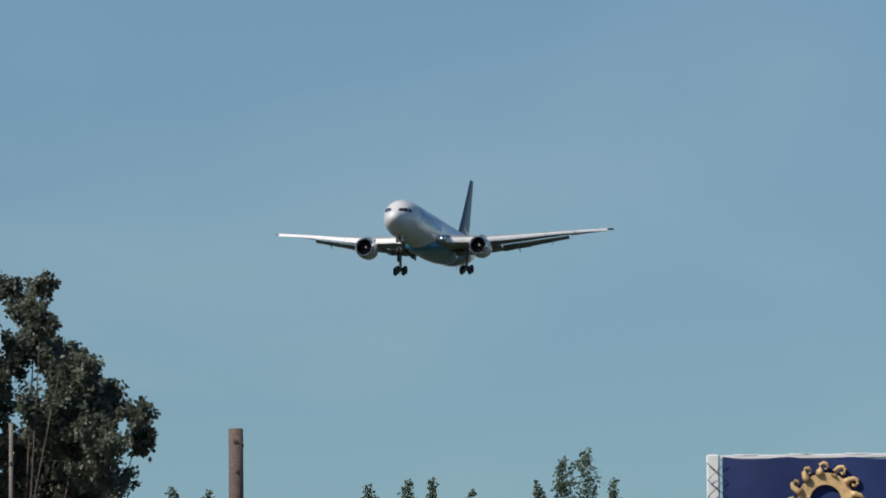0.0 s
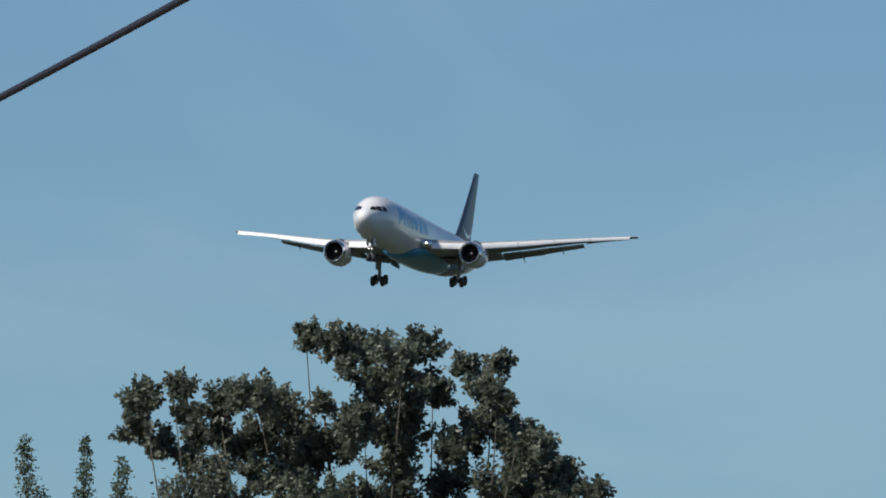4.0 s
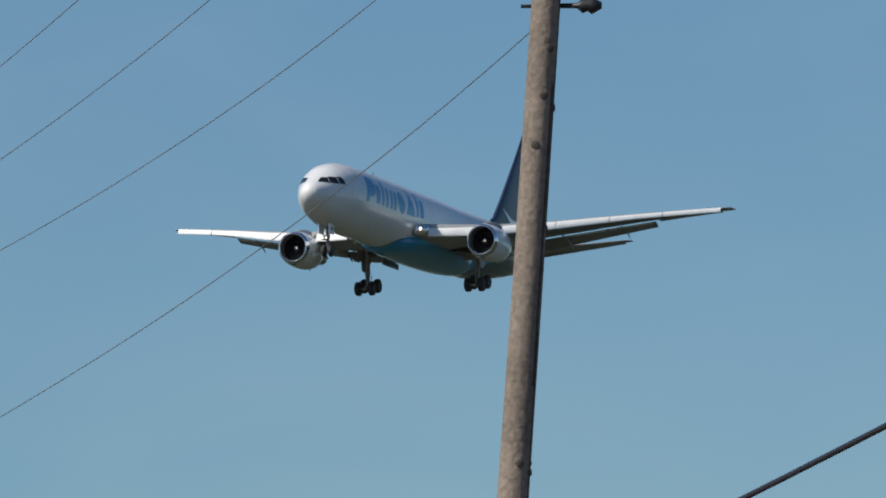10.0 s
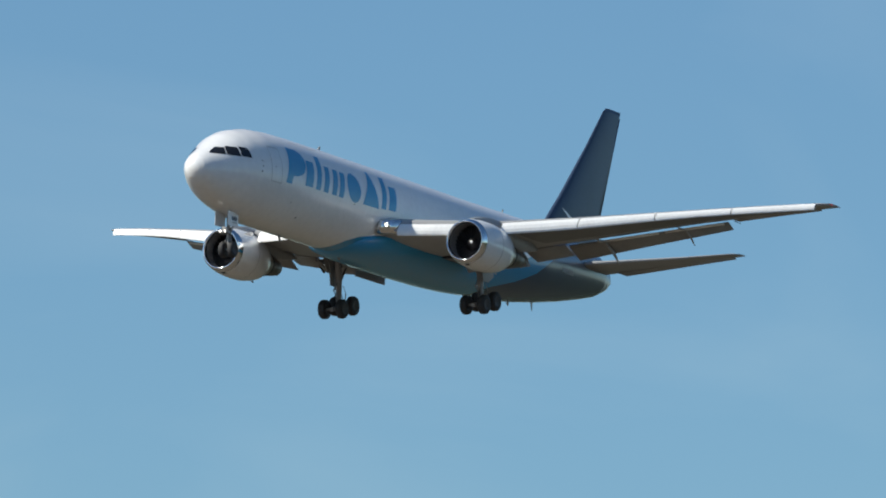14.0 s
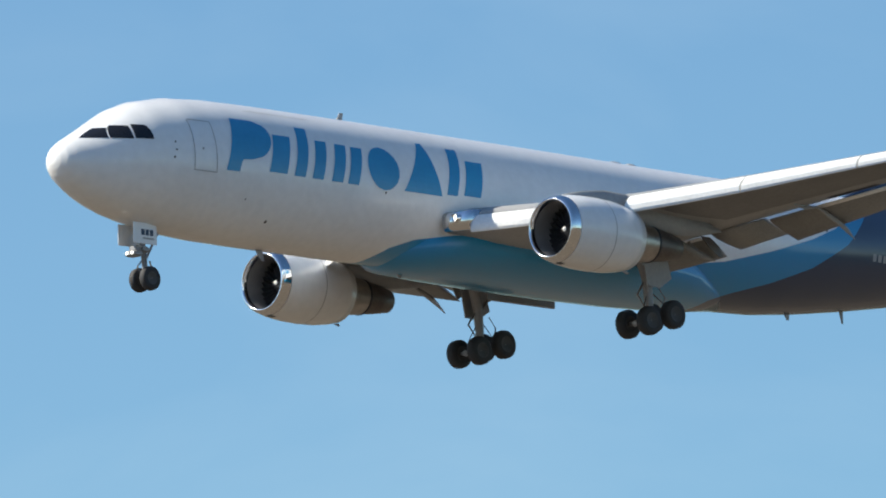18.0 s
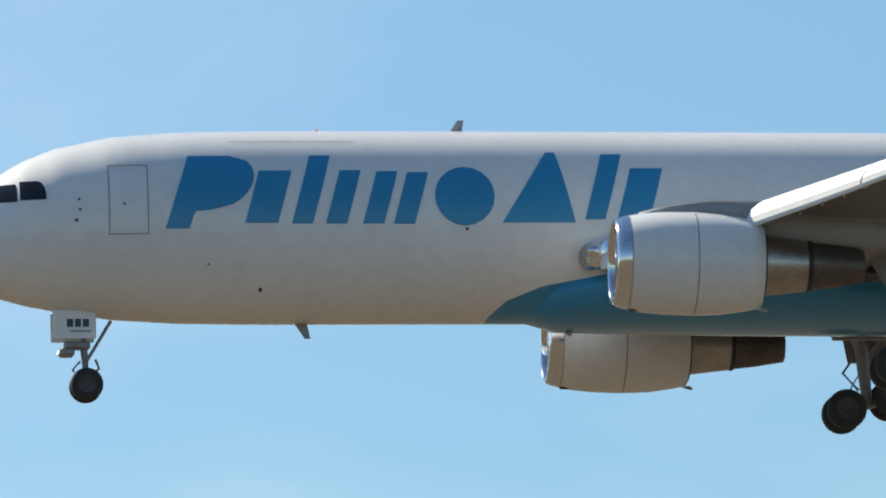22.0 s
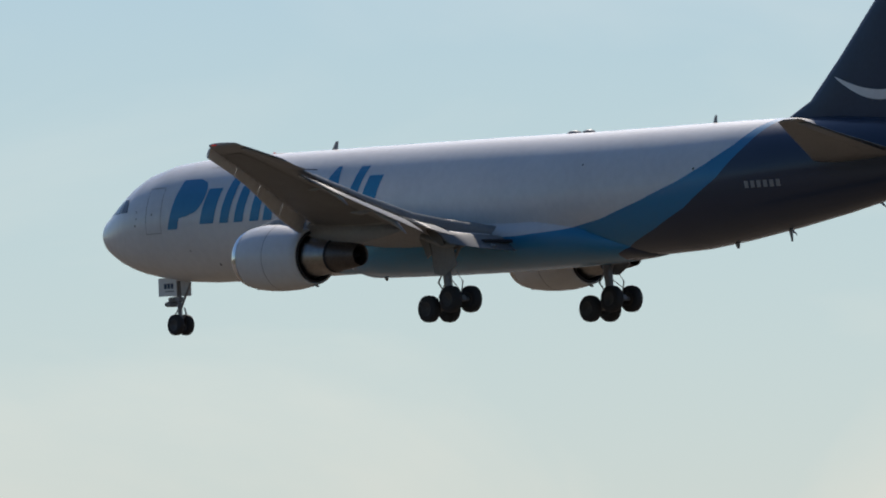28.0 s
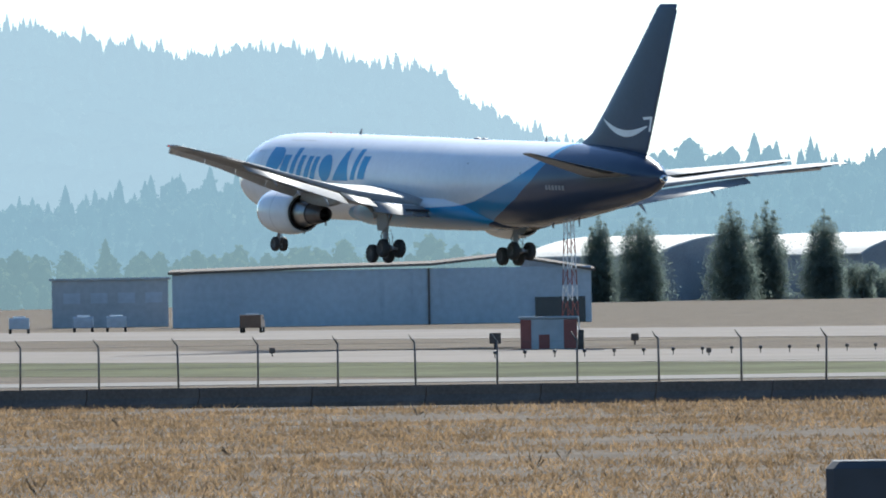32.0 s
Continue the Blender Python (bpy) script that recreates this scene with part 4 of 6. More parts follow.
for az, el in ((-70.25, 7.55), (-70.32, 8.45), (-70.37, 9.37), (-70.4, 10.34)):
    p = at(az, el, P2_D) - foot
    side = Vector((math.cos(radians(az)), math.sin(radians(az)), 0))
    insulator(shaft2, p + side * 0.24, side)
    solid("bolt", tube([p - side * 0.26, p + side * 0.3], 0.018, 6), DARKM, shaft2, "steel through-bolt")
# heavy cable from the pole towards the camera's right
c0, c1 = at(-69.98, 4.417, P2_D), at(-75.28, 7.124, 61.6)
line("communication_cable", (c0, at(-72.4, 5.584, 78.5), c1), 0.025, CABLE, "thick dark sagging communication cable")
far_end = Vector((8.0, -11.0, up(7.0, 62) + 0.3))
line("communication_cable", (c1, (c1 + far_end) / 2 + Vector((0, 0, 0.3)), far_end), 0.025, CABLE, "thick dark communication cable passing overhead")
wood_pole((8.0, -11.05, ground_z(13)), (8.0, -11.05, far_end.z + 1.2), 0.19, 0.14, "weathered wooden utility pole on the bank")

# far pole and the four thin wires
P3_D = 136.0
foot3 = polar(-64.75, P3_D, 0.0)
pole3, shaft3 = wood_pole(foot3, polar(-64.75, P3_D, up(5.36, P3_D)), 0.19, 0.13, "weathered wooden utility pole beyond the road")
solid("pole_top_insulator", shifted(turned([(0.0, 0.03), (0.06, 0.035), (0.09, 0.09), (0.13, 0.05), (0.17, 0.07), (0.21, 0.02)], "z", 12, True), Matrix.Translation((0, 0, up(5.36, P3_D) - 0.02))), PALE, shaft3, "white porcelain pole-top insulator", True)


def span_d(az):
    return P3_D + (P2_D - P3_D) * (az + 64.75) / (-70.3 + 64.75)


for pts in (((-64.75, 5.47), (-67.5, 7.352), (-70.4, 10.34)), ((-64.75, 5.34), (-67.5, 6.86), (-70.37, 9.42)), ((-64.75, 5.23), (-67.5, 6.378), (-70.32, 8.43)), ((-64.75, 4.2), (-67.5, 5.527), (-70.25, 7.51))):
    a, b, c = (at(z, e, span_d(z)) for z, e in pts)
    k = (pts[1][0] - pts[0][0]) / (pts[2][0] - pts[0][0])
    # bring the middle place to the middle of the span
    mid = (b - a * (2 * (k - 0.5) * (k - 1)) - c * (2 * k * (k - 0.5))) / (4 * k * (1 - k))
    line("power_wire", (a, mid, c), 0.005, WIRE, "thin sagging power wire")
# wires leave the pole on its other side
for el in (7.58, 8.22):
    a = at(-70.27, el, P2_D)
    line("power_wire", (a, a + Vector((-16, -12, 0.4)), a + Vector((-32, -24, 1.2))), 0.005, WIRE, "thin power wire beyond the pole")

# two short poles by the tree
wood_pole(polar(-77.26, 190.0), polar(-77.27, 190.0, up(4.15, 190)), 0.15, 0.125, "plain reddish wooden pole with a flat top", REDWOOD)
wood_pole(polar(-76.09, 185.0), polar(-76.11, 185.0, up(4.19, 185)), 0.045, 0.035, "thin pale wooden pole before a tree", PALEWOOD)


# ---- banner ----
def build_banner():
    d = 120.0
    x = Vector((math.cos(radians(-79.7)), math.sin(radians(-79.7)), 0))
    o = polar(-79.7, d, 0)
    m = Matrix(((x.x, -x.y, 0, o.x), (x.y, x.x, 0, o.y), (0, 0, 1, 0), (0, 0, 0, 1)))
    ban = thing("banner_sign", m, "navy banner with a gold sun emblem laced to a white frame", "banner")
    top = up(3.99, d)
    w, h = 5.2, 2.6
    for a in (0.07, w - 0.07):
        solid("post", block(a - 0.07, a + 0.07, 0.02, 0.16, 0, top, 0.015), WHITE, ban, "white painted frame post")
    solid("rail", block(0.15, w - 0.15, 0.04, 0.14, top - 0.06, top - 0.01, 0.01), WHITE, ban)
    solid("rail", block(0.15, w - 0.15, 0.04, 0.14, top - h, top - h + 0.06, 0.01), WHITE, ban)
    vs, fs = [], []
    nx, nz = 40, 16
    for j in range(nz + 1):
        for i in range(nx + 1):
            k = i / nx
            fold = 0.02 * math.sin(9 * k * 3 + 2 * j / nz) + 0.025 * noise.noise(Vector((k * 9, j * 0.25, 3)))
            edge = 0.03 * abs(math.sin(k * 22)) if j == nz else 0
            vs.append((0.17 + (w - 0.34) * k, -0.03 + fold, top - h + 0.06 + (h - 0.09) * j / nz - edge - 0.05 * k * (j / nz)))
    fs = [(j * (nx + 1) + i, j * (nx + 1) + i + 1, (j + 1) * (nx + 1) + i + 1, (j + 1) * (nx + 1) + i) for j in range(nz) for i in range(nx)]
    cloth = solid("cloth", (vs, fs), BANNER, ban, "navy banner cloth with soft folds", True)
    # gold ring with curled rays
    cx, cz = 1.28, top - 0.52
    vs, fs = [], []
    for i in range(49):
        a = 2 * math.pi * i / 48
        for r in (0.17, 0.3):
            vs.append((cx + r * math.cos(a), -0.075, cz + r * math.sin(a)))
    fs = [(2 * i, 2 * i + 1, 2 * i + 3, 2 * i + 2) for i in range(48)]
    em = solid("emblem_ring", (vs, fs), GOLD, cloth, "plain gold ring")
    for i in range(12):
        a = 2 * math.pi * i / 12 + 0.1
        q = [(cx + r * math.cos(a + e), -0.078, cz + r * math.sin(a + e)) for r, e in ((0.28, 0.1), (0.335, 0.08), (0.385, 0.02), (0.405, -0.06), (0.395, -0.15), (0.36, -0.19), (0.335, -0.15), (0.345, -0.09))]
        solid("emblem_ray", tube(q, [0.05, 0.036, 0.028, 0.024, 0.021, 0.018, 0.015, 0.01], 6), GOLD, cloth, "gold curled ray", True)
    for k in range(7):
        z = top - 0.1 - k * 0.36
        solid("lacing", join(tube([(0.01, -0.01, z), (0.2, -0.06, z - 0.18), (0.01, -0.01, z - 0.36)], 0.006, 5), tube([(0.2, -0.06, z), (0.01, -0.01, z - 0.18), (0.2, -0.06, z - 0.36)], 0.006, 5)), DARKM, ban, "thin dark lacing cord")
    for k in range(8):
        solid("grommet_tie", tube([(0.3 + k * 0.6, -0.02, top - 0.01), (0.42 + k * 0.6, -0.05, top - 0.02), (0.55 + k * 0.6, -0.03, top - 0.015)], 0.009, 6), WHITE, ban, "white tie at the top edge")


build_banner()


# ---- trees ----
def leaf_cloud(clumps, count, size, seed, droop=0.3):
    """Many small bent leaves spread over the shells of clumps: (centre, radius)."""
    rng = np.random.default_rng(seed)
    c = np.array([list(q[0]) for q in clumps])
    r = np.array([q[1] for q in clumps])
    pick = rng.choice(len(clumps), count, p=r ** 1.5 / (r ** 1.5).sum())
    d = rng.normal(size=(count, 3))
    d /= np.linalg.norm(d, axis=1)[:, None]
    d[:, 2] *= 0.95
    rad = r[pick] * (1 - 0.55 * rng.random(count) ** 1.6)
    lump = np.array([noise.noise(Vector(v)) for v in (d * 2.1 + c[pick] * 0.7)])
    rad *= 0.85 + 1.05 * lump
    p = c[pick] + d * rad[:, None]
    t = rng.normal(size=(count, 3)) + d * 0.8
    t[:, 2] -= droop
    t /= np.linalg.norm(t, axis=1)[:, None]
    s = np.cross(t, rng.normal(size=(count, 3)))
    s /= np.linalg.norm(s, axis=1)[:, None]
    L = size * rng.uniform(0.6, 1.4, count)[:, None]
    n = np.cross(t, s)
    verts = np.stack([p, p + t * L * 0.5 + s * L * 0.33 + n * L * 0.08, p + t * L, p + t * L * 0.5 - s * L * 0.33 + n * L * 0.08], 1).reshape(-1, 3)
    faces = np.arange(count * 4).reshape(-1, 4)
    return verts.tolist(), faces.tolist()


def tree(name, base, clumps, leaves, size, seed, label, mat=LEAF, trunk_r=0.3):
    b = Vector(base)
    ob = thing(name, Matrix.Translation(b), label, "tree")
    loc = [(Vector(c) - b, r) for c, r in clumps]
    top = max(loc, key=lambda q: q[0].z)[0]
    fork = Vector((sum(q[0].x for q in loc) / len(loc), sum(q[0].y for q in loc) / len(loc), top.z * 0.45))
    solid("trunk", tube([(0, 0, -0.3), fork * 0.35, fork * 0.7, fork, fork + (top - fork) * 0.4, fork + (top - fork) * 0.85], [trunk_r * 1.25, trunk_r, trunk_r * 0.8, trunk_r * 0.55, trunk_r * 0.25, 0.02], 10), BARK, ob, "", True)
    rnd = random.Random(seed)
    for c, r in loc[::max(1, len(loc) // 22)]:
        k = rnd.uniform(0.55, 1.0)
        s = fork * k
        bow = Vector((rnd.uniform(-.5, .5), rnd.uniform(-.5, .5), -0.16 * (c - s).length))
        q = [s + (c - s) * k + bow * (4 * k * (1 - k)) + Vector((rnd.uniform(-.06, .06), rnd.uniform(-.06, .06), 0)) for k in (0.0, 0.2, 0.4, 0.6, 0.8, 1.0)]
        solid("limb", tube(q, [trunk_r * g for g in (0.15, 0.12, 0.09, 0.065, 0.045, 0.02)], 6), BARK, ob, "", True)
    solid("crown", leaf_cloud(loc, leaves, size, seed), mat, ob, "uneven crown of many small leaves")
    return ob


TREE_D = 210.0
rt = random.Random(5)
spec = ((-74.47, 4.68, 0.11), (-74.45, 4.55, 0.12), (-74.54, 4.45, 0.10), (-74.65, 4.73, 0.09), (-74.70, 4.61, 0.08), (-74.96, 4.71, 0.12), (-74.86, 4.66, 0.11), (-75.11, 4.68, 0.13), (-75.18, 4.61, 0.09), (-74.81, 4.51, 0.12), (-75.05, 4.51, 0.17),
        (-74.96, 4.41, 0.15), (-74.70, 4.38, 0.09), (-75.28, 4.51, 0.10), (-75.25, 4.38, 0.13), (-75.35, 5.00, 0.10), (-75.48, 4.99, 0.11), (-75.62, 4.96, 0.13), (-75.75, 4.87, 0.15), (-75.91, 4.95, 0.11), (-75.79, 4.70, 0.16), (-75.65, 4.74, 0.12),
        (-75.95, 4.74, 0.11), (-75.52, 4.84, 0.08), (-75.41, 4.67, 0.08), (-75.59, 4.55, 0.15), (-75.82, 4.50, 0.17), (-75.46, 4.44, 0.12), (-76.30, 4.87, 0.08), (-76.13, 4.87, 0.08), (-76.23, 4.74, 0.12), (-76.30, 4.68, 0.09), (-76.19, 4.55, 0.15),
        (-76.36, 4.50, 0.13), (-76.49, 4.44, 0.11), (-76.56, 4.35, 0.09), (-76.07, 4.41, 0.12), (-76.54, 4.44, 0.09), (-76.66, 4.27, 0.11), (-76.79, 4.22, 0.08), (-76.83, 4.08, 0.09), (-76.41, 4.39, 0.15), (-76.32, 4.19, 0.20), (-76.59, 4.08, 0.17),
        (-76.06, 4.25, 0.13), (-75.77, 4.33, 0.16), (-75.59, 4.53, 0.13), (-75.74, 4.13, 0.20), (-76.06, 4.04, 0.15), (-75.33, 4.38, 0.15), (-75.15, 4.61, 0.12), (-75.12, 4.32, 0.16), (-75.42, 4.12, 0.20), (-75.16, 4.06, 0.17), (-76.29, 4.57, 0.10),
        (-75.7, 3.75, .3), (-76.1, 3.7, .3), (-75.2, 3.7, .3), (-76.5, 3.75, .25), (-74.8, 4.1, .25), (-75.8, 3.3, .4), (-75.3, 3.2, .4), (-76.3, 3.2, .35), (-74.8, 3.5, .3), (-76.25, 4.0, .2), (-76.45, 4.1, .2), (-76.6, 3.95, .2), (-76.35, 3.85, .22), (-76.55, 4.3, .13))
DEG = math.pi / 180 * TREE_D
clumps = []
for a, e, r in spec:
    r *= 1.16
    c = at(a + 0.03, e, TREE_D + rt.uniform(-2.2, 2.2))
    clumps.append((c, r * DEG * 0.55))
    if r > 0.25:
        for k in range(2):
            clumps.append((c + Vector((rt.uniform(-1, 1), rt.uniform(-1, 1), rt.uniform(-1, 1))) * r * DEG * 0.45, r * DEG * 0.42))
    # plumes of leaves that grow up and outwards
    for k in range(12):
        v = Vector((rt.gauss(0, 1), rt.gauss(0, 1), rt.gauss(0.45, 0.8))).normalized()
        p = c + v * r * DEG * rt.uniform(0.35, 0.6)
        v = (v + Vector((0, 0, rt.uniform(0.4, 1.1)))).normalized()
        size = r * DEG * rt.uniform(0.16, 0.26)
        for j in range(4):
            clumps.append((p, size * (1 - 0.2 * j)))
            p = p + v * size * 0.85
tree("broadleaf_tree", polar(-75.5, TREE_D), clumps, 160000, 0.1, 11, "large dark green broadleaf tree with an uneven crown", LEAF, 0.45)


def slim_tree(az, el, d, width, seed, label, base_el=None):
    """A slender upright tree with a pointed, ragged top."""
    top = up(el + 0.83, d)
    rnd = random.Random(seed)
    cl, z, i = [], top - 0.12, 0
    while z > 3.0:
        w = min(width * (0.11 + 0.045 * i), width * 1.0)
        cl.append((polar(az, d, z) + Vector((rnd.uniform(-.5, .5) * w, rnd.uniform(-.5, .5) * w, 0)), w))
        if i % 2:
            cl.append((polar(az, d, z - 0.1) + Vector((rnd.uniform(-1.6, 1.6) * w, rnd.uniform(-1.6, 1.6) * w, 0)), w * 0.6))
        z -= 0.16 + 0.05 * i
        i += 1
    return tree("poplar_tree", polar(az, d), cl, 20000, 0.085, seed, label, LEAF2, 0.07)


for i, (a, e, w) in enumerate(((-73.49, 3.66, .6), (-73.83, 3.69, .95), (-74.13, 3.69, .7), (-73.3, 3.58, .9), (-74.32, 3.58, .9), (-77.95, 3.03, .8), (-78.16, 3.06, .9), (-78.28, 3.06, .6), (-78.82, 3.04, .7), (-78.96, 3.16, .8), (-79.07, 3.2, 1.0), (-79.22, 3.04, .8), (-78.48, 3.0, .6), (-76.95, 3.03, .9), (-77.12, 3.01, .7))):
    slim_tree(a, e, 262 + (i * 7) % 23, w, 40 + i, "slender young poplar with a pointed ragged top")


# ---- fence, barriers and airfield things ----


def build_fence():
    f = thing("airfield_fence", Matrix.Translation(FENCE_A), "dark steel security fence with cranked posts along the airfield", "fence")
    post = join(tube([(0, 0, 0), (0, 0, 1.82)], 0.042, 8), tube([(0, 0, 1.8), (-0.1, -0.08, 1.95), (-0.2, -0.14, 2.12)], [0.04, 0.03, 0.022], 8))
    me = mesh_of("post", post[0], post[1], POST, True)
    rnd = random.Random(3)
    for k in range(-17, 18):
        ob = new("post", me)
        ob.parent = f
        ob.matrix_local = Matrix.Translation(FENCE_DIR * (k * (3.23 if k < 0 else 3.37) + PHASE + rnd.uniform(-0.06, 0.06))) @ pose(0, 0, 0, rnd.uniform(-1, 1), rnd.uniform(-1, 1), 0)
    for z in (0.12, 0.95, 1.78):
        a, b = FENCE_DIR * (-17 * 3.3 + PHASE), FENCE_DIR * (17 * 3.3 + PHASE)
        solid("wire", tube([a + Vector((0, 0, z)), b + Vector((0, 0, z))], 0.004, 5), POST, f, "thin tension wire")
    seg = thing("concrete_barrier", Matrix(), "low dark weathered barrier in front of the fence", "barrier", "barriers along the fence")
    ring = lambda x: [(x, -0.3, 0), (x, 0.3, 0), (x, 0.28, 0.15), (x, 0.12, 0.35), (x, 0.09, 0.68), (x, -0.09, 0.68), (x, -0.12, 0.35), (x, -0.28, 0.15)]
    solid("barrier_body", loft([ring(-1.98), ring(1.98)]), BARRIER, seg)
    for k in range(-15, 15):
        p = FENCE_A + FENCE_DIR * (k * 4.0) + Vector((48.7, -25.6, 0))
        m = Matrix.Translation(p) @ pose(0, 0, 0, 0, 0, 45 + rnd.uniform(-0.4, 0.4))
        if k == -15:
            seg.matrix_world = m
        else:
            copy_thing(seg, m)


build_fence()


def build_hut():
    c = polar(62.71, 668)
    m = Matrix.Translation(c) @ pose(0, 0, 0, 0, 0, 62.7)
    h = thing("equipment_hut", m, "red and white chequered equipment hut by the runway", "hut")
    solid("wall", block(-1.85, 1.55, -1.2, 1.2, 0, 1.85, 0.04), SHED2, h, "white painted hut wall")
    for i, (a, b) in enumerate(((-1.85, -1.2), (-0.2, -0.75 + 0.6), (0.75, 1.55))):
        if b > a + 0.2:
            solid("red_panel", block(a, b, -1.225, -1.203, 0.05, 1.8), REDP, h, "red painted panel")
    solid("red_panel", block(-0.75, -0.1, -1.225, -1.203, 0.05, 0.9), REDP, h, "red painted panel")
    solid("roof", block(-1.95, 1.65, -1.3, 1.3, 1.86, 1.98, 0.03), SHED2, h, "pale flat roof")
    solid("cabinet", block(1.6, 1.95, -0.6, 0.6, 0, 1.15, 0.03), BARRIER, h, "dark cabinet on the hut's end")
    mast = thing("lattice_mast", Matrix.Translation(polar(62.61, 684)), "red and white lattice antenna mast", "mast")
    top = up(0.47, 684)
    n = 10
    for i in range(n):
        z0, z1 = top * i / n, top * (i + 1) / n
        w0, w1 = 0.42 - 0.25 * i / n, 0.42 - 0.25 * (i + 1) / n
        mat = REDP if i % 2 == 0 else WHITE
        geos = []
        cs = lambda w: [(-w, -w), (w, -w), (w, w), (-w, w)]
        for (a, b), (c2_, d2) in zip(cs(w0), cs(w1)):
            geos.append(tube([(a, b, z0), (c2_, d2, z1)], 0.035, 5))
        for k in range(4):
            (a, b), (c2_, d2) = cs(w0)[k], cs(w1)[(k + 1) % 4]
            geos.append(tube([(a, b, z0), (c2_, d2, z1)], 0.022, 4))
        solid("mast_section", join(*geos), mat, mast, "red lattice section" if i % 2 == 0 else "white lattice section")


build_hut()


def vehicle(name, label, paint, length=5.2, h=1.95):
    """A van or pickup on four wheels; x forward."""
    v = thing(name, Matrix(), label, "vehicle")
    prof = [(-length / 2, 0.45), (length / 2, 0.45), (length / 2, 0.95), (length / 2 - 0.9, 1.15), (length / 2 - 1.5, h - 0.05), (length / 2 - 1.8, h), (-length / 2 + 0.1, h), (-length / 2, h - 0.15)]
    rings = [[(x, y, z) for x, z in prof] for y in (-0.95, -0.9, 0.9, 0.95)]
    rings[0] = [(x * 0.99, -0.95, 0.5 + (z - 0.45) * 0.96) for x, z in prof]
    rings[3] = [(x * 0.99, 0.95, 0.5 + (z - 0.45) * 0.96) for x, z in prof]
    solid("body", loft(rings), paint, v)
    for s in (-1, 1):
        solid("side_window", block(length / 2 - 2.4, length / 2 - 1.7, 0.955 * s - 0.01, 0.955 * s + 0.01, 1.15, h - 0.2), HOLE, v, "dark side window")
        for x in (-length / 2 + 1.0, length / 2 - 0.95):
            w = solid("wheel", shifted(turned([(-0.12, 0.1), (-0.12, 0.3), (-0.08, 0.35), (0.08, 0.35), (0.12, 0.3), (0.12, 0.1)], "y", 18, True), Matrix.Translation((x, 0.86 * s, 0.35))), RUBBER, v, "", True)
            solid("rim", shifted(turned([(-0.124, 0.01), (-0.126, 0.2), (0.126, 0.2), (0.124, 0.01)], "y", 14, True), Matrix.Translation((x, 0.86 * s, 0.35))), STRUT, w)
        solid("headlight", block(length / 2 - 0.02, length / 2 + 0.02, 0.55 * s - 0.14, 0.55 * s + 0.14, 0.7, 0.88, 0.01), PALE, v, "pale headlight")
    solid("windscreen", loft([[(length / 2 - 0.93, -0.8, 1.17), (length / 2 - 0.93, 0.8, 1.17), (length / 2 - 1.46, 0.76, h - 0.1), (length / 2 - 1.46, -0.76, h - 0.1)], [(length / 2 - 0.91, -0.8, 1.18), (length / 2 - 0.91, 0.8, 1.18), (length / 2 - 1.44, 0.76, h - 0.09), (length / 2 - 1.44, -0.76, h - 0.09)]]), GLASS, v, "dark windscreen")
    solid("light_bar", block(length / 2 - 2.2, length / 2 - 1.9, -0.6, 0.6, h, h + 0.14, 0.03), PALE, v, "pale beacon bar on the roof")
    return v


truck = vehicle("airfield_van", "dark blue airfield van driving along the taxiway", VAN, 5.6, 2.15)
ochre = vehicle("parked_car", "dull ochre car parked before the long building", ORANGE, 4.6, 1.6)
silver = vehicle("parked_car", "dull grey car parked outside the airfield buildings", SHED, 4.5, 1.5)
ochre.matrix_world = Matrix.Translation(polar(64.25, 985)) @ pose(0, 0, 0, 0, 0, 150)
silver.matrix_world = Matrix.Translation(polar(65.45, 1050)) @ pose(0, 0, 0, 0, 0, 155)
for az, d in ((65.12, 1060), (64.95, 1055)):
    copy_thing(silver, Matrix.Translation(polar(az, d)) @ pose(0, 0, 0, 0, 0, 155))


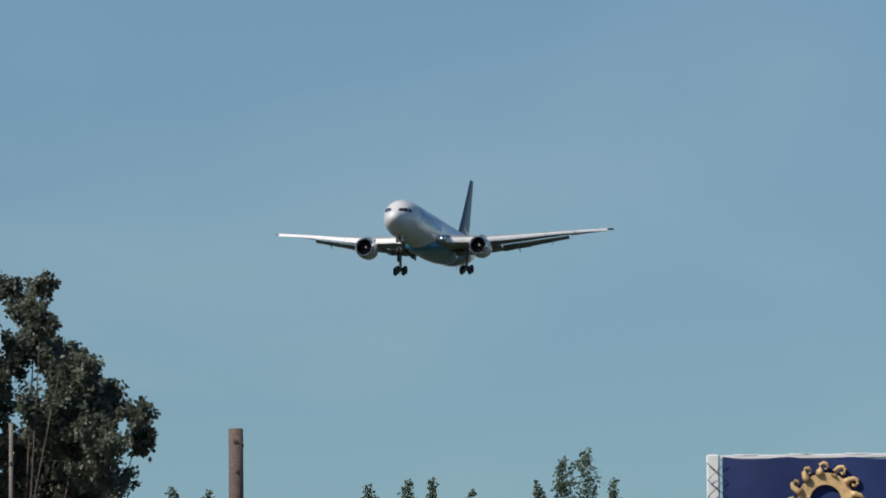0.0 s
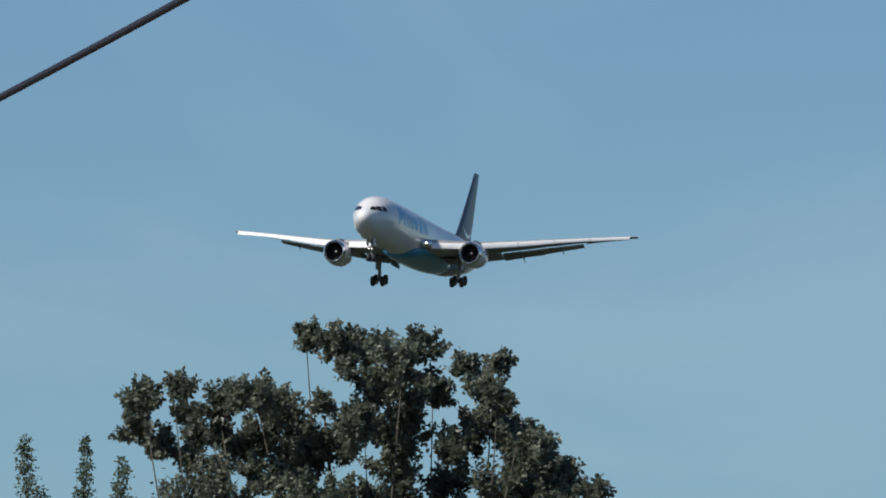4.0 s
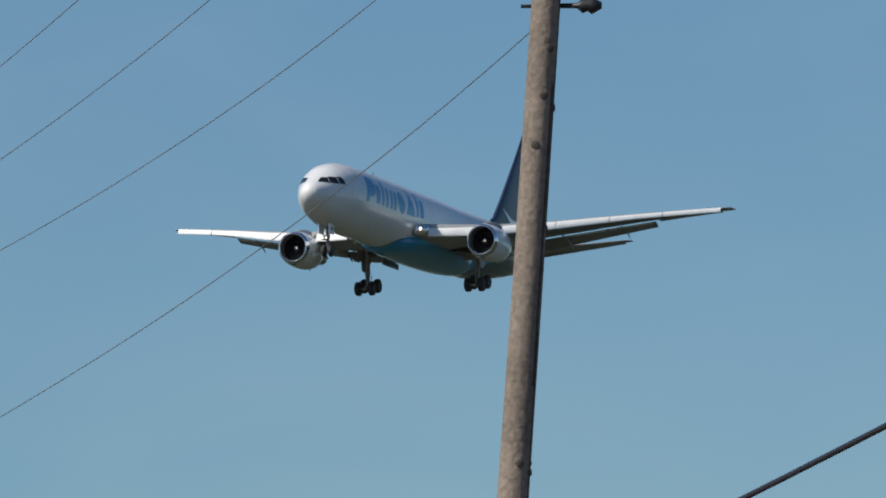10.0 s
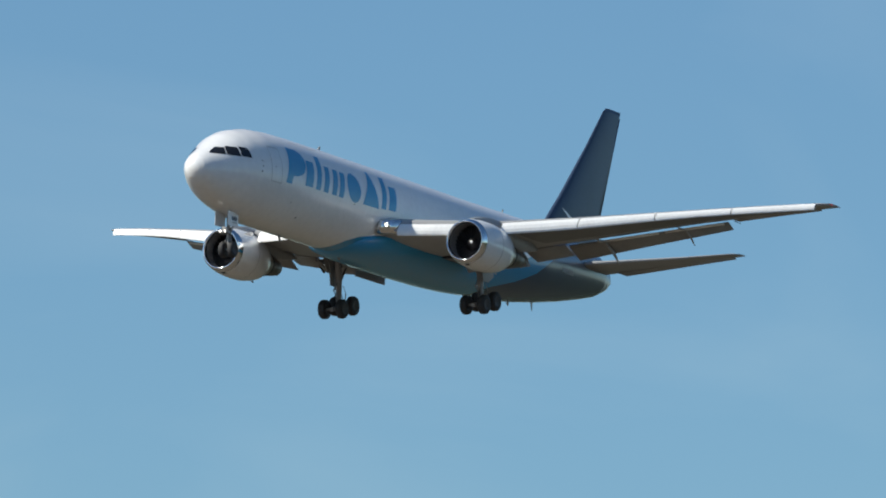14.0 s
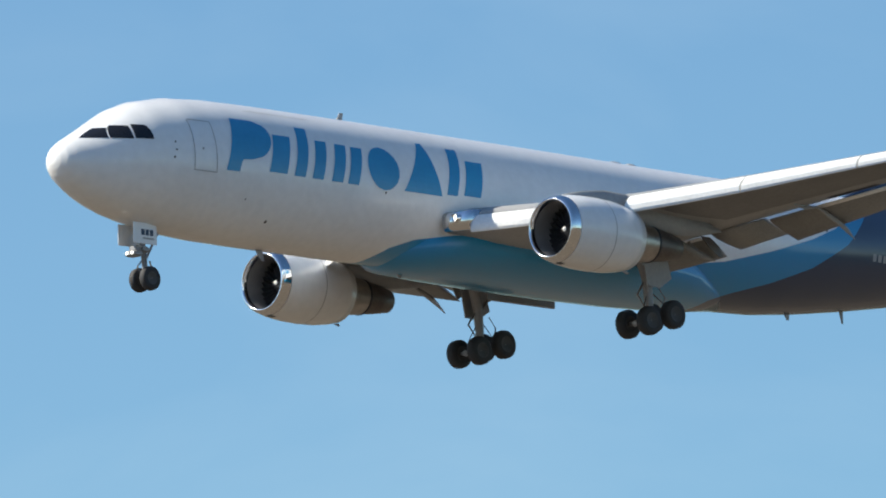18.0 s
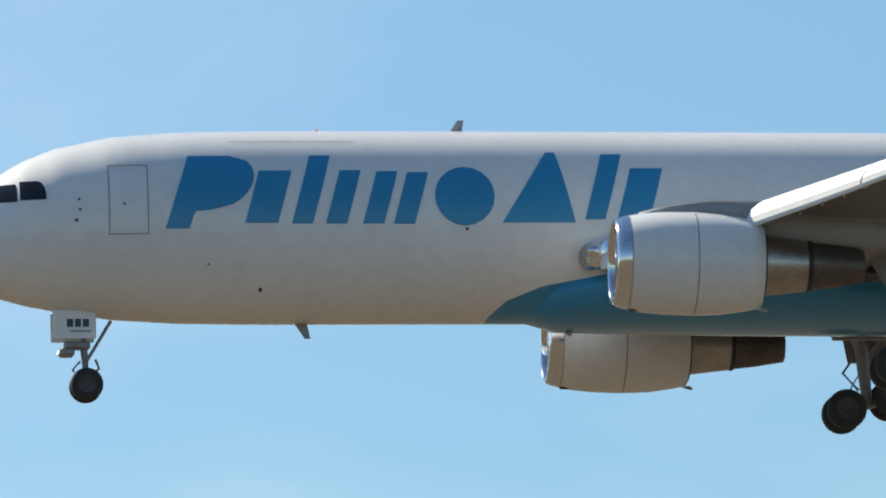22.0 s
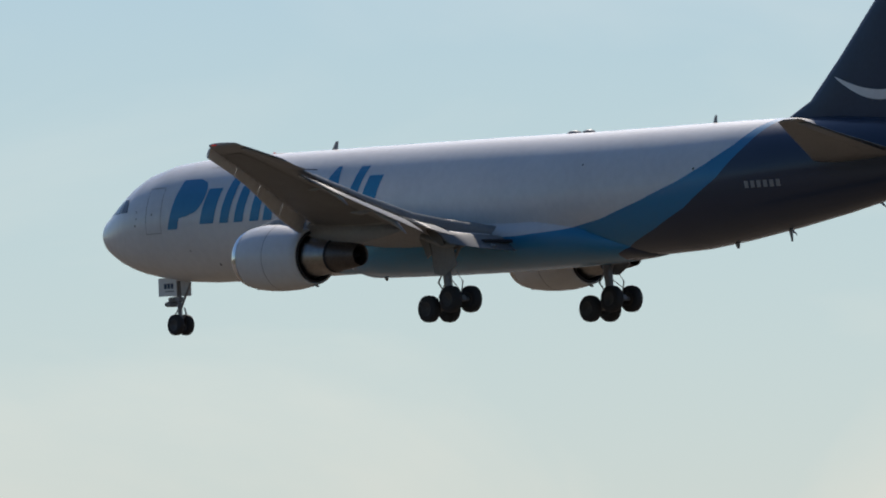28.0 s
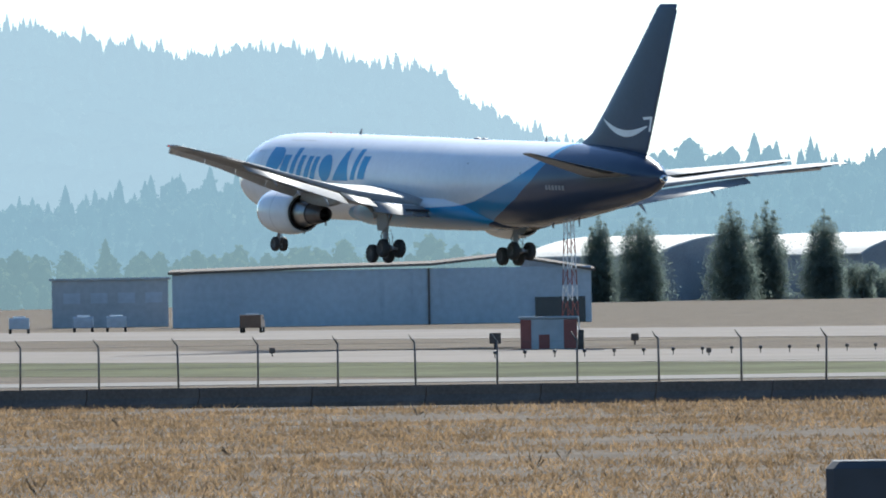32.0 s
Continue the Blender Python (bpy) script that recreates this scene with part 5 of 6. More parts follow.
def build_small_things():
    # row of threshold lights
    me = thing("threshold_light", Matrix(), "small dark light on a short stake", "airfield light", "lights across the runway end")
    solid("stake", tube([(0, 0, 0), (0, 0, 0.22)], 0.03, 6), DARKM, me)
    solid("lamp_head", shifted(turned([(0.0, 0.03), (0.05, 0.1), (0.16, 0.1), (0.2, 0.04)], "z", 10, True), Matrix.Translation((0, 0, 0.2))), DARKM, me, "dark lamp head", True)
    for k in range(36):
        p = Vector((-529 - 0.36 * k * 1.1, 268 + 2.0 * k, 0.02))
        m = Matrix.Translation(p)
        if k == 0:
            me.matrix_world = m
        else:
            copy_thing(me, m)
    c = thing("equipment_box", Matrix.Translation(polar(60.11, 620, 0.02)) @ pose(0, 0, 0, 0, 0, 60), "low dark equipment box beside the runway", "equipment box")
    solid("case", block(-0.85, 0.85, -0.4, 0.4, 0.08, 0.72, 0.05), BARRIER, c)
    for x in (-0.6, 0.6):
        solid("skid", block(x - 0.06, x + 0.06, -0.38, 0.38, 0, 0.09), DARKM, c)
    for az, d, s in ((63.0, 672, 1.0), (62.28, 700, 0.7), (64.15, 640, 0.5), (60.72, 700, 0.8), (61.9, 590, 0.4)):
        b = thing("marker_box", Matrix.Translation(polar(az, d, 0.02)) @ pose(0, 0, 0, 0, 0, az), "small dark utility box on a stub post", "utility box")
        solid("box", block(-0.35 * s, 0.35 * s, -0.25 * s, 0.25 * s, 0.35 * s, 1.0 * s, 0.03), BARRIER, b)
        solid("stub_post", block(-0.08 * s, 0.08 * s, -0.08 * s, 0.08 * s, 0, 0.36 * s), DARKM, b)
    s = thing("leaning_sign", Matrix.Translation(polar(58.58, 560)) @ pose(0, 0, 0, 0, 0, 58), "leaning dark sign on a bent stake", "sign")
    solid("stake", tube([(0.3, 0, 0), (-0.5, 0, 1.5)], 0.035, 6), DARKM, s)
    solid("panel", shifted(block(-0.3, 0.4, -0.03, 0.03, -0.25, 0.25, 0.02), Matrix.Translation((0.25, -0.05, 0.55)) @ pose(0, 0, 0, 0, 20, 0)), BARRIER, s, "dark sign panel")


build_small_things()


# ---- buildings ----
def hangar(az0, az1, dist, el_top, el_eave, depth, wall, label, windows=0, turn=0):
    """An arched hangar facing the camera, with a white barrel roof."""
    w = math.radians(az0 - az1) * dist / 2 / math.cos(radians(turn))
    c = polar((az0 + az1) / 2, dist)
    top, eave = up(el_top, dist), up(el_eave, dist)
    h = thing("arched_hangar", Matrix.Translation(c) @ pose(0, 0, 0, 0, 0, (az0 + az1) / 2 + turn), label, "hangar")
    arch = [(-w + 2 * w * i / 20, eave + (top - eave) * math.sin(math.pi * i / 20) ** 0.8) for i in range(21)]
    prof = [(-w, 0)] + arch + [(w, 0)]
    solid("wall", loft([[(x, 0, z) for x, z in prof], [(x, 0.5, z) for x, z in prof]]), wall, h, "grey gable wall")
    outer = [(x * 1.01, z + 0.25) for x, z in arch]
    inner = [(x * 1.01, z - 0.05) for x, z in reversed(arch)]
    ring = outer + inner
    solid("roof", loft([[(x, 0.35, z) for x, z in ring], [(x, depth, z) for x, z in ring]]), ROOFW, h, "white barrel roof", False)
    solid("side_wall", block(-w, -w + 0.4, 0.5, depth, 0, eave), wall, h)
    solid("side_wall", block(w - 0.4, w, 0.5, depth, 0, eave), wall, h)
    for i in range(windows):
        x = -w * 0.62 + 1.24 * w * i / max(windows - 1, 1)
        win = solid("window", block(x - 0.55, x + 0.55, -0.06, 0.02, eave * 0.72, eave * 0.72 + 1.3), HOLE, h, "dark hangar window")
        solid("sill", block(x - 0.65, x + 0.65, -0.12, -0.02, eave * 0.72 - 0.15, eave * 0.72), SHED2, win)
    if windows:
        solid("door_track", block(-w * 0.8, w * 0.8, -0.3, 0.0, eave * 0.5, eave * 0.5 + 0.5), BARRIER, h, "dark sliding door track")
        solid("sliding_door", block(-w * 0.5, w * 0.5, -0.12, -0.02, 0, eave * 0.5), SHED, h, "grey sliding doors")
    return h


def build_buildings():
    hangar(61.1, 60.37, 2200, 0.23, 0.12, 46, BRICK, "arched hangar with small windows and a white roof", 8, 38)
    hangar(62.15, 61.4, 2230, 0.23, 0.13, 46, BRICK, "arched hangar with a white barrel roof behind poplars", 0, 38)
    hangar(52.2, 51.35, 1500, 0.69, 0.56, 40, BRICK, "large hangar with a pale arched roof", 0, 38)
    hangar(53.9, 53.15, 1650, 0.36, 0.1, 40, SHED2, "hangar with a pale arched roof among trees")
    ch = thing("chimney", Matrix.Translation(polar(60.64, 2185)) @ pose(0, 0, 0, 0, 0, 60.6), "tall dark square chimney in front of a hangar", "chimney")
    top = up(0.27, 2185)
    solid("shaft", loft([[(-0.95, -0.9, 0), (0.95, -0.9, 0), (0.95, 0.9, 0), (-0.95, 0.9, 0)], [(-0.78, -0.75, top - 0.6), (0.78, -0.75, top - 0.6), (0.78, 0.75, top - 0.6), (-0.78, 0.75, top - 0.6)]]), BARRIER, ch)
    solid("cap", block(-0.92, 0.92, -0.9, 0.9, top - 0.6, top, 0.1), BARRIER, ch, "darker chimney cap")
    # long low blue-grey building
    d = 1120
    w = math.radians(64.66 - 62.5) * d
    lb = thing("long_shed", Matrix.Translation(polar(64.66, d)) @ pose(0, 0, 0, 0, 0, 63.6), "long blue-grey sheet metal shed with a pale low roof", "building")
    z = up(0.085, d)
    solid("wall", block(0, w, 0, 18, 0, z, 0.05), SHED, lb, "blue-grey sheet wall")
    for i in range(1, 14):
        solid("wall_rib", block(w * i / 14 - 0.06, w * i / 14 + 0.06, -0.07, -0.003, 0.1, z - 0.1), SHED, lb)
    gable = [(-0.4, z), (w * 0.35, z + 0.35), (w * 0.62, z + 0.5), (w * 0.8, z + 1.25), (w + 0.4, z - 0.3)]
    ring = gable + [(x, q - 0.25) for x, q in reversed(gable)]
    solid("roof", loft([[(x, -0.35, q) for x, q in ring], [(x, 18.4, q + 0.3) for x, q in ring]]), CONCRETE, lb, "dull tan low-pitched roof")
    solid("downpipe", block(w * 0.61, w * 0.615, -0.2, -0.08, 0, z), BARRIER, lb, "dark downpipe")
    # flat dark panel in place of the shade inside a doorway
    solid("door", block(w * 0.865, w * 0.985, -0.12, -0.004, 0.0, 2.6), HOLE, lb, "dark panel painted as the shade in a doorway")
    d2 = 1180
    w2 = math.radians(65.28 - 64.68) * d2
    o = thing("office_block", Matrix.Translation(polar(65.28, d2)) @ pose(0, 0, 0, 0, 0, 65), "pale blue-grey low office building", "building")
    z2 = up(0.05, d2)
    solid("wall", block(0, w2, 0, 12, 0, z2, 0.05), SHED2, o)
    solid("roof", block(-0.3, w2 + 0.3, -0.3, 12.3, z2, z2 + 0.25, 0.04), SHED2, o)
    for i in range(4):
        win = solid("window", block(1.2 + i * 2.9, 3.0 + i * 2.9, -0.05, 0.02, 2.6, 3.7), SHED, o, "pale blue-grey window")
        solid("sill", block(1.1 + i * 2.9, 3.1 + i * 2.9, -0.12, -0.02, 2.45, 2.6), SHED2, win)
    # low terminal wall behind the bushes
    for a0, a1, e0, d3, mat, lab in ((60.36, 59.5, 0.075, 2240, SHED, "low blue-grey shed"), (58.5, 56.0, 0.085, 2350, PALEWALL, "long pale warehouse wall")):
        w3 = math.radians(a0 - a1) * d3
        t = thing("warehouse", Matrix.Translation(polar(a0, d3)) @ pose(0, 0, 0, 0, 0, (a0 + a1) / 2), lab + " at the field's far edge", "building")
        z3 = up(e0, d3)
        solid("wall", block(0, w3, 0, 25, 0, z3 - 0.9, 0.05), mat, t)
        solid("roof", block(-0.5, w3 + 0.5, -0.6, 25.6, z3 - 0.9, z3, 0.1), ROOFW, t, "pale flat roof")
        for i in range(int(w3 / 12)):
            solid("bay_door", block(3 + i * 12, 8 + i * 12, -0.1, -0.004, 0, 3.2), PALEWALL, t, "pale closed bay door")
    # pale roofs among the woods, walls stretched so roofs fit the camera's view
    for a, e, d4 in ((59.1, 0.22, 2536), (58.81, 0.222, 2540), (58.59, 0.268, 2544)):
        r = thing("house", Matrix.Translation(polar(a, d4)) @ pose(0, 0, 0, 0, 0, a + 8), "plastered house among distant trees, stretched tall so its bright roof fits the camera's view", "house")
        z4 = up(e, d4)
        solid("wall", block(-2.3, 2.3, 0, 8, 0, z4 - 0.8), BRICK, r, "shaded plastered wall")
        solid("roof", loft([[(-2.7, -0.5, z4 - 0.8), (2.7, -0.5, z4 - 0.8), (2.7, 8.5, z4 - 0.8), (-2.7, 8.5, z4 - 0.8)], [(-2.1, 3.6, z4), (2.1, 3.6, z4), (2.1, 4.4, z4), (-2.1, 4.4, z4)]]), ROOFW, r, "bright sunlit roof")


build_buildings()


def build_parked_airliner():
    d = 2320
    c = polar(56.75, d, 0)
    m = Matrix.Translation(c) @ pose(0, 0, 0, 0, 0, 56.1)
    p = thing("parked_airliner", m, "dull white airliner with a dark tail standing on the far apron", "airplane")
    z = up(0.045, d)
    secs = ((0, 1.2, 0.4), (5, 0.6, 1.3), (11, 0.0, 1.95), (40, 0, 1.95), (46, -0.1, 1.7), (50, -0.4, 0.9), (51.3, -0.6, 0.2))
    solid("fuselage", loft([[(x, r * math.cos(2 * math.pi * k / 20), z + o + r * math.sin(2 * math.pi * k / 20)) for k in range(20)] for x, o, r in secs]), DULL, p, "dull grey-white fuselage with a bright crown", True)
    solid("fin", loft([[(2, -0.2, z + 1.5), (9, -0.2, z + 1.7), (9, 0.2, z + 1.7), (2, 0.2, z + 1.5)], [(-1, -0.08, up(0.27, d)), (2.2, -0.08, up(0.27, d)), (2.2, 0.08, up(0.27, d)), (-1, 0.08, up(0.27, d))]]), NAVY, p, "dark tail fin")
    for s in (-1, 1):
        solid("wing", loft([[(20, 1.5 * s, z - 1.2), (29, 1.5 * s, z - 1.1), (29, 1.5 * s, z - 0.7), (20, 1.5 * s, z - 0.7)], [(15, 18 * s, z + 0.6), (17, 18 * s, z + 0.6), (17, 18 * s, z + 0.75), (15, 18 * s, z + 0.75)]]), GREY, p, "grey wing")
        solid("tailplane", loft([[(2, 0.8 * s, z + 0.8), (6, 0.8 * s, z + 0.8), (6, 0.8 * s, z + 1.1), (2, 0.8 * s, z + 1.1)], [(0, 7 * s, z + 1.3), (1.6, 7 * s, z + 1.3), (1.6, 7 * s, z + 1.4), (0, 7 * s, z + 1.4)]]), GREY, p, "grey tailplane")
        solid("engine", shifted(turned([(0, 0.7), (0.2, 0.9), (2.2, 0.95), (3.6, 0.7)], n=16, cap=True), Matrix.Translation((25, 6.0 * s, z - 1.7))), DULL, p, "grey engine", True)
        solid("main_wheel", shifted(turned([(-0.3, 0.3), (-0.3, 0.6), (0.3, 0.6), (0.3, 0.3)], "y", 14, True), Matrix.Translation((22, 3.3 * s, 0.6))), RUBBER, p)
        solid("gear_leg", tube([(22, 3.0 * s, z - 0.9), (22, 3.0 * s, 0.6)], 0.16, 8), STRUT, p)
    solid("nose_leg", tube([(44, 0, z - 1.6), (44, 0, 0.5)], 0.13, 8), STRUT, p)
    solid("nose_wheel", shifted(turned([(-0.25, 0.2), (-0.25, 0.45), (0.25, 0.45), (0.25, 0.2)], "y", 12, True), Matrix.Translation((44, 0, 0.45))), RUBBER, p)
    for i in range(18):
        solid("cabin_window", block(13 + i * 1.5, 13.35 + i * 1.5, -1.97, -1.93, z + 0.42, z + 0.72), LINE, p)


build_parked_airliner()

# ---- trees at the airfield's far edge ----
for i, (a, e, w) in enumerate(((62.458, .345, 3.7), (62.245, .36, 5.2), (61.775, .4, 5.0), (61.6, .405, 4.7), (61.3, .36, 4.5))):
    d = 2180 - (i % 3) * 12
    top = up(e, d)
    rnd = random.Random(90 + i)
    cl = []
    # three or four upright leaders that close into one pointed crown
    for j, (off, tall) in enumerate(((0.0, 1.0), (-0.5, 0.86), (0.5, 0.9), (0.15, 0.8))):
        for k in range(14):
            q = k / 13
            r = w * (0.62 * (1 - q ** 2.2) + 0.1) * rnd.uniform(.8, 1.15)
            cl.append((polar(a, d + rnd.uniform(-1.5, 1.5), 0.8 + (top - 1.2) * tall * q) + Vector((0.5, 0.86, 0)) * (off * w * (1 - 0.35 * q) + rnd.uniform(-.4, .4)), r))
    tree("columnar_poplar", polar(a, d), cl, 46000, 0.27, 90 + i, "tall dark columnar poplar before the hangars", LEAF3, 0.3)
for i, (a, e, w) in enumerate(((60.95, .07, 3.5), (61.1, .05, 3.0), (60.02, .07, 3.2), (59.85, .05, 3.5), (59.7, .04, 3.5), (59.48, .16, 3.6), (59.3, .1, 4.0), (59.12, .08, 3.5), (58.95, .12, 4.0), (58.76, .16, 4.2), (58.6, .11, 4.0), (58.46, .1, 3.5), (59.6, .1, 3.0))):
    d = 2150 - (i % 4) * 10
    top = up(e, d)
    rnd = random.Random(130 + i)
    cl = [(polar(a, d, 1.0 + (top - w * 0.5) * k) + Vector((rnd.uniform(-w, w), rnd.uniform(-w, w), 0)), w * rnd.uniform(.5, .8)) for k in (0.0, 0.05, 0.15, 0.3, 0.45, 0.6, 0.75, 0.9, 0.95)]
    tree("round_bush", polar(a, d), cl, 13000, 0.28, 130 + i, "rounded dark green bush at the field's edge", LEAF3, 0.25)
a, d = 58.78, 2140
rnd = random.Random(6)
tree("yellowing_tree", polar(a, d), [(polar(a, d, 2.0 + 9.0 * k) + Vector((rnd.uniform(-1.4, 1.4), rnd.uniform(-1.4, 1.4), 0)), 1.7 - 0.7 * k) for k in (0.1, 0.2, 0.35, 0.5, 0.65, 0.8, 0.95)], 4000, 0.5, 61, "slender tree with yellowing leaves at the field's edge", LEAF4, 0.2)
rnd = random.Random(8)
oak = [(at(rnd.uniform(52.1, 53.1), rnd.uniform(.1, .7), 800 + rnd.uniform(-4, 4)), rnd.uniform(1.6, 2.6)) for k in range(64)] + [(at(52.8, .76, 800), 1.3), (at(52.59, .77, 800), 1.3), (at(53.02, .66, 800), 1.3), (at(52.25, .66, 800), 1.4)]
tree("broadleaf_tree", polar(52.62, 800), oak, 120000, 0.2, 77, "broad dark tree standing alone before the woods", LEAF3, 0.5)


# ---- woods and hills ----
def conifer_field(name, rows, mat, label, seed, height, tufts=46, rounds=0.75):
    """Ranks of trees up a slope, each a spire or a round crown of many ragged tufts: rows of (azimuth range, distance, ground z from a function, count)."""
    rng = np.random.default_rng(seed)
    quads = []
    for rank, (az0, az1, dist, zf, count) in enumerate(rows):
        for i in range(count):
            az = az0 + (az1 - az0) * (i + rng.uniform(-.7, .7)) / count
            d = dist + rng.uniform(-15, 15)
            p = np.array(polar(az, d, zf(az)))
            stand = noise.noise(Vector((az * 2.3, d * 0.01, seed)))
            h = height * rng.choice((0.55, 0.62, 0.66, 0.7, 0.75, 0.8, 0.88, 0.96, 1.1)) * rng.uniform(.85, 1.15) * (1 + 0.35 * stand)
            round_top = rng.random() < rounds - (0.15 if rank < 2 else 0.0) + 0.5 * stand
            if round_top:
                h *= 0.75
            if rank < 2:
                h = min(h * rng.uniform(.7, 1.25), 1.25 * height)
            n = int(tufts * (1.0 if round_top else 0.8))
            k = rng.random(n) ** (0.8 if round_top else 1.25)
            w = h * (rng.uniform(.34, .46) if round_top else rng.uniform(.22, .32))
            env = w * (np.sqrt(np.maximum(1 - (2 * k - 0.85) ** 2, 0.04)) if round_top else (1 - k) ** 0.8 + 0.03)
            a = rng.uniform(0, 6.283, n)
            r = env * rng.uniform(.35, 1.15, n)
            c = p + np.stack([r * np.cos(a), r * np.sin(a), h * (0.02 + 0.95 * k)], 1)
            size = (h * rng.uniform(.04, .085, n) * (1.3 if round_top else 1.3 - 0.8 * k))[:, None]
            t = np.stack([np.cos(a), np.sin(a), rng.uniform(-.7, .5, n)], 1) + rng.normal(0, .4, (n, 3))
            t /= np.linalg.norm(t, axis=1)[:, None]
            s = np.cross(t, rng.normal(size=(n, 3)))
            s /= np.linalg.norm(s, axis=1)[:, None]
            quads.append(np.stack([c - t * size, c + s * size * 0.8, c + t * size, c - s * size * 0.8], 1))
            # solid heart of the crown
            tk = np.linspace(0, 0.98, 6)
            tr = w * 0.78 * (np.sqrt(np.maximum(1 - (2 * tk - 0.85) ** 2, 0.01)) if round_top else (1 - tk) ** 0.8 + 0.01) * rng.uniform(.85, 1.1, 6)
            ta = np.linspace(0, 6.283, 7)[:6]
            ring = p + np.stack([tr[:, None] * np.cos(ta), tr[:, None] * np.sin(ta), np.repeat((h * tk)[:, None], 6, 1)], 2)
            nxt = np.roll(ring, -1, 1)
            quads.append(np.stack([ring[:-1], nxt[:-1], nxt[1:], ring[1:]], 2).reshape(-1, 4, 3))
            # the leader
            quads.append((p + np.array([[-0.012, 0, 0.7], [0.012, 0.008, 0.7], [0.004, 0, 1.03], [-0.004, 0, 1.03]]) * h)[None])
    v = np.concatenate(quads).reshape(-1, 3)
    tagged(solid(name, (v.tolist(), np.arange(len(v)).reshape(-1, 4).tolist()), mat), label, "woods", kind="stuff")


def slope(name, az0, az1, d0, d1, prof, mat, label):
    """A rising wooded slope whose crest follows prof(azimuth)."""
    vs, fs = [], []
    n, m = 220, 10
    for j in range(m + 2):
        for i in range(n + 1):
            az = az0 + (az1 - az0) * i / n
            k = min(j / m, 1.0)
            z = prof(az) * (k * k * (3 - 2 * k)) - 0.5 + 1.5 * noise.noise(Vector((az * 3, j, 0))) * k
            if j == m + 1:
                z = -0.5
            vs.append(polar(az, d0 + (d1 - d0) * j / m, z))
    fs = [(j * (n + 1) + i, j * (n + 1) + i + 1, (j + 1) * (n + 1) + i + 1, (j + 1) * (n + 1) + i) for j in range(m + 1) for i in range(n)]
    tagged(solid(name, (vs, fs), mat, smooth=True), label, "hills", kind="structure")


def pick(table):
    def f(az):
        if az <= table[0][0]:
            return table[0][1]
        for (a, x), (b, y) in zip(table, table[1:]):
            if az <= b:
                k = (az - a) / (b - a)
                k = k * k * (3 - 2 * k)
                return x + (y - x) * k
        return table[-1][1]
    return f


RIDGE_D, HILL_D = 3000.0, 4100.0
ridge_el = pick(((48, .9), (51.4, .91), (52.5, .88), (53.2, .86), (54.5, .84), (56, .79), (57, .71), (58, .75), (58.6, .79), (59.2, .7), (60.5, .69), (62, .73), (62.6, .745), (63.5, .68), (66, .5), (70, .4)))
hill_el = pick(((59.5, .3), (61.0, .5), (62.2, .62), (62.72, .8), (63.04, .96), (63.4, 1.18), (63.8, 1.235), (64.15, 1.3), (64.55, 1.255), (64.85, 1.32), (65.5, 1.43), (67, 1.55), (69, 1.2), (72, .6)))
TREE_H, TREE_H2 = 9.5, 9.5
rz = lambda az: max(up(ridge_el(az), RIDGE_D) - TREE_H * 0.9, 2)
hz2 = lambda az: max(up(hill_el(az), HILL_D) - TREE_H2 * 0.9, 2)
slope("backdrop_ridge", 46, 71, 2620, RIDGE_D, rz, SHADED_SLOPE1, "low wooded ridge beyond the airfield")
slope("backdrop_hill", 58, 73, 3450, HILL_D, hz2, SHADED_SLOPE2, "high wooded hill in pale haze")
S = lambda k: k * k * (3 - 2 * k)
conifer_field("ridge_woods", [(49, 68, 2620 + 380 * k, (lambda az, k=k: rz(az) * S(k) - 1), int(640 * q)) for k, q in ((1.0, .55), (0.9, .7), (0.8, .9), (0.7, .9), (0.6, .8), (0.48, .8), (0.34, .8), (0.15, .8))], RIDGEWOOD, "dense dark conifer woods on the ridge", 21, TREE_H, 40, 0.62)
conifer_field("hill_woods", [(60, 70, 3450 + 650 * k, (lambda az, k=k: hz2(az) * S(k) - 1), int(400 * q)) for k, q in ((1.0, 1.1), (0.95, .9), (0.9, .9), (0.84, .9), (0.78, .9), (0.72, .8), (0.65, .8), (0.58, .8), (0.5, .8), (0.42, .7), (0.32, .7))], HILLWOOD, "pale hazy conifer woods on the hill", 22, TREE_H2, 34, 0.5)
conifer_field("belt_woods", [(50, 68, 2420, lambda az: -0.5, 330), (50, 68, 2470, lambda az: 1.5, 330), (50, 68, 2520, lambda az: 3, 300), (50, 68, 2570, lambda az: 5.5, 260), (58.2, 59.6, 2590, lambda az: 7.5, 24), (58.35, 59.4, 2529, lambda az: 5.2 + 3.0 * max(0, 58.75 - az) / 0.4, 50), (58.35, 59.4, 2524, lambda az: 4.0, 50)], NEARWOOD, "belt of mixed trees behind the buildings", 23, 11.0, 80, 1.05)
far_el = pick(((48, .85), (52, .9), (53.8, .93), (54.4, .95), (55.2, .74), (55.5, .7), (55.85, .8), (56.1, .83), (56.3, .86), (56.55, .78), (56.75, .66), (57.5, .55), (58.2, .5), (60, .3)))
FAR_H = 6.5
fz = lambda az: up(far_el(az), 4650) - (FAR_H * 0.8 if az < 55.3 else 0)
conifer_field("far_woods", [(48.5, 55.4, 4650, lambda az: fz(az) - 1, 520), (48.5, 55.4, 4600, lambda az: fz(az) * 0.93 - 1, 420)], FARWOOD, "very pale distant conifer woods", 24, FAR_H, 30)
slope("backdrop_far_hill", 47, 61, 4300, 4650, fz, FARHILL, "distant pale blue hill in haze")


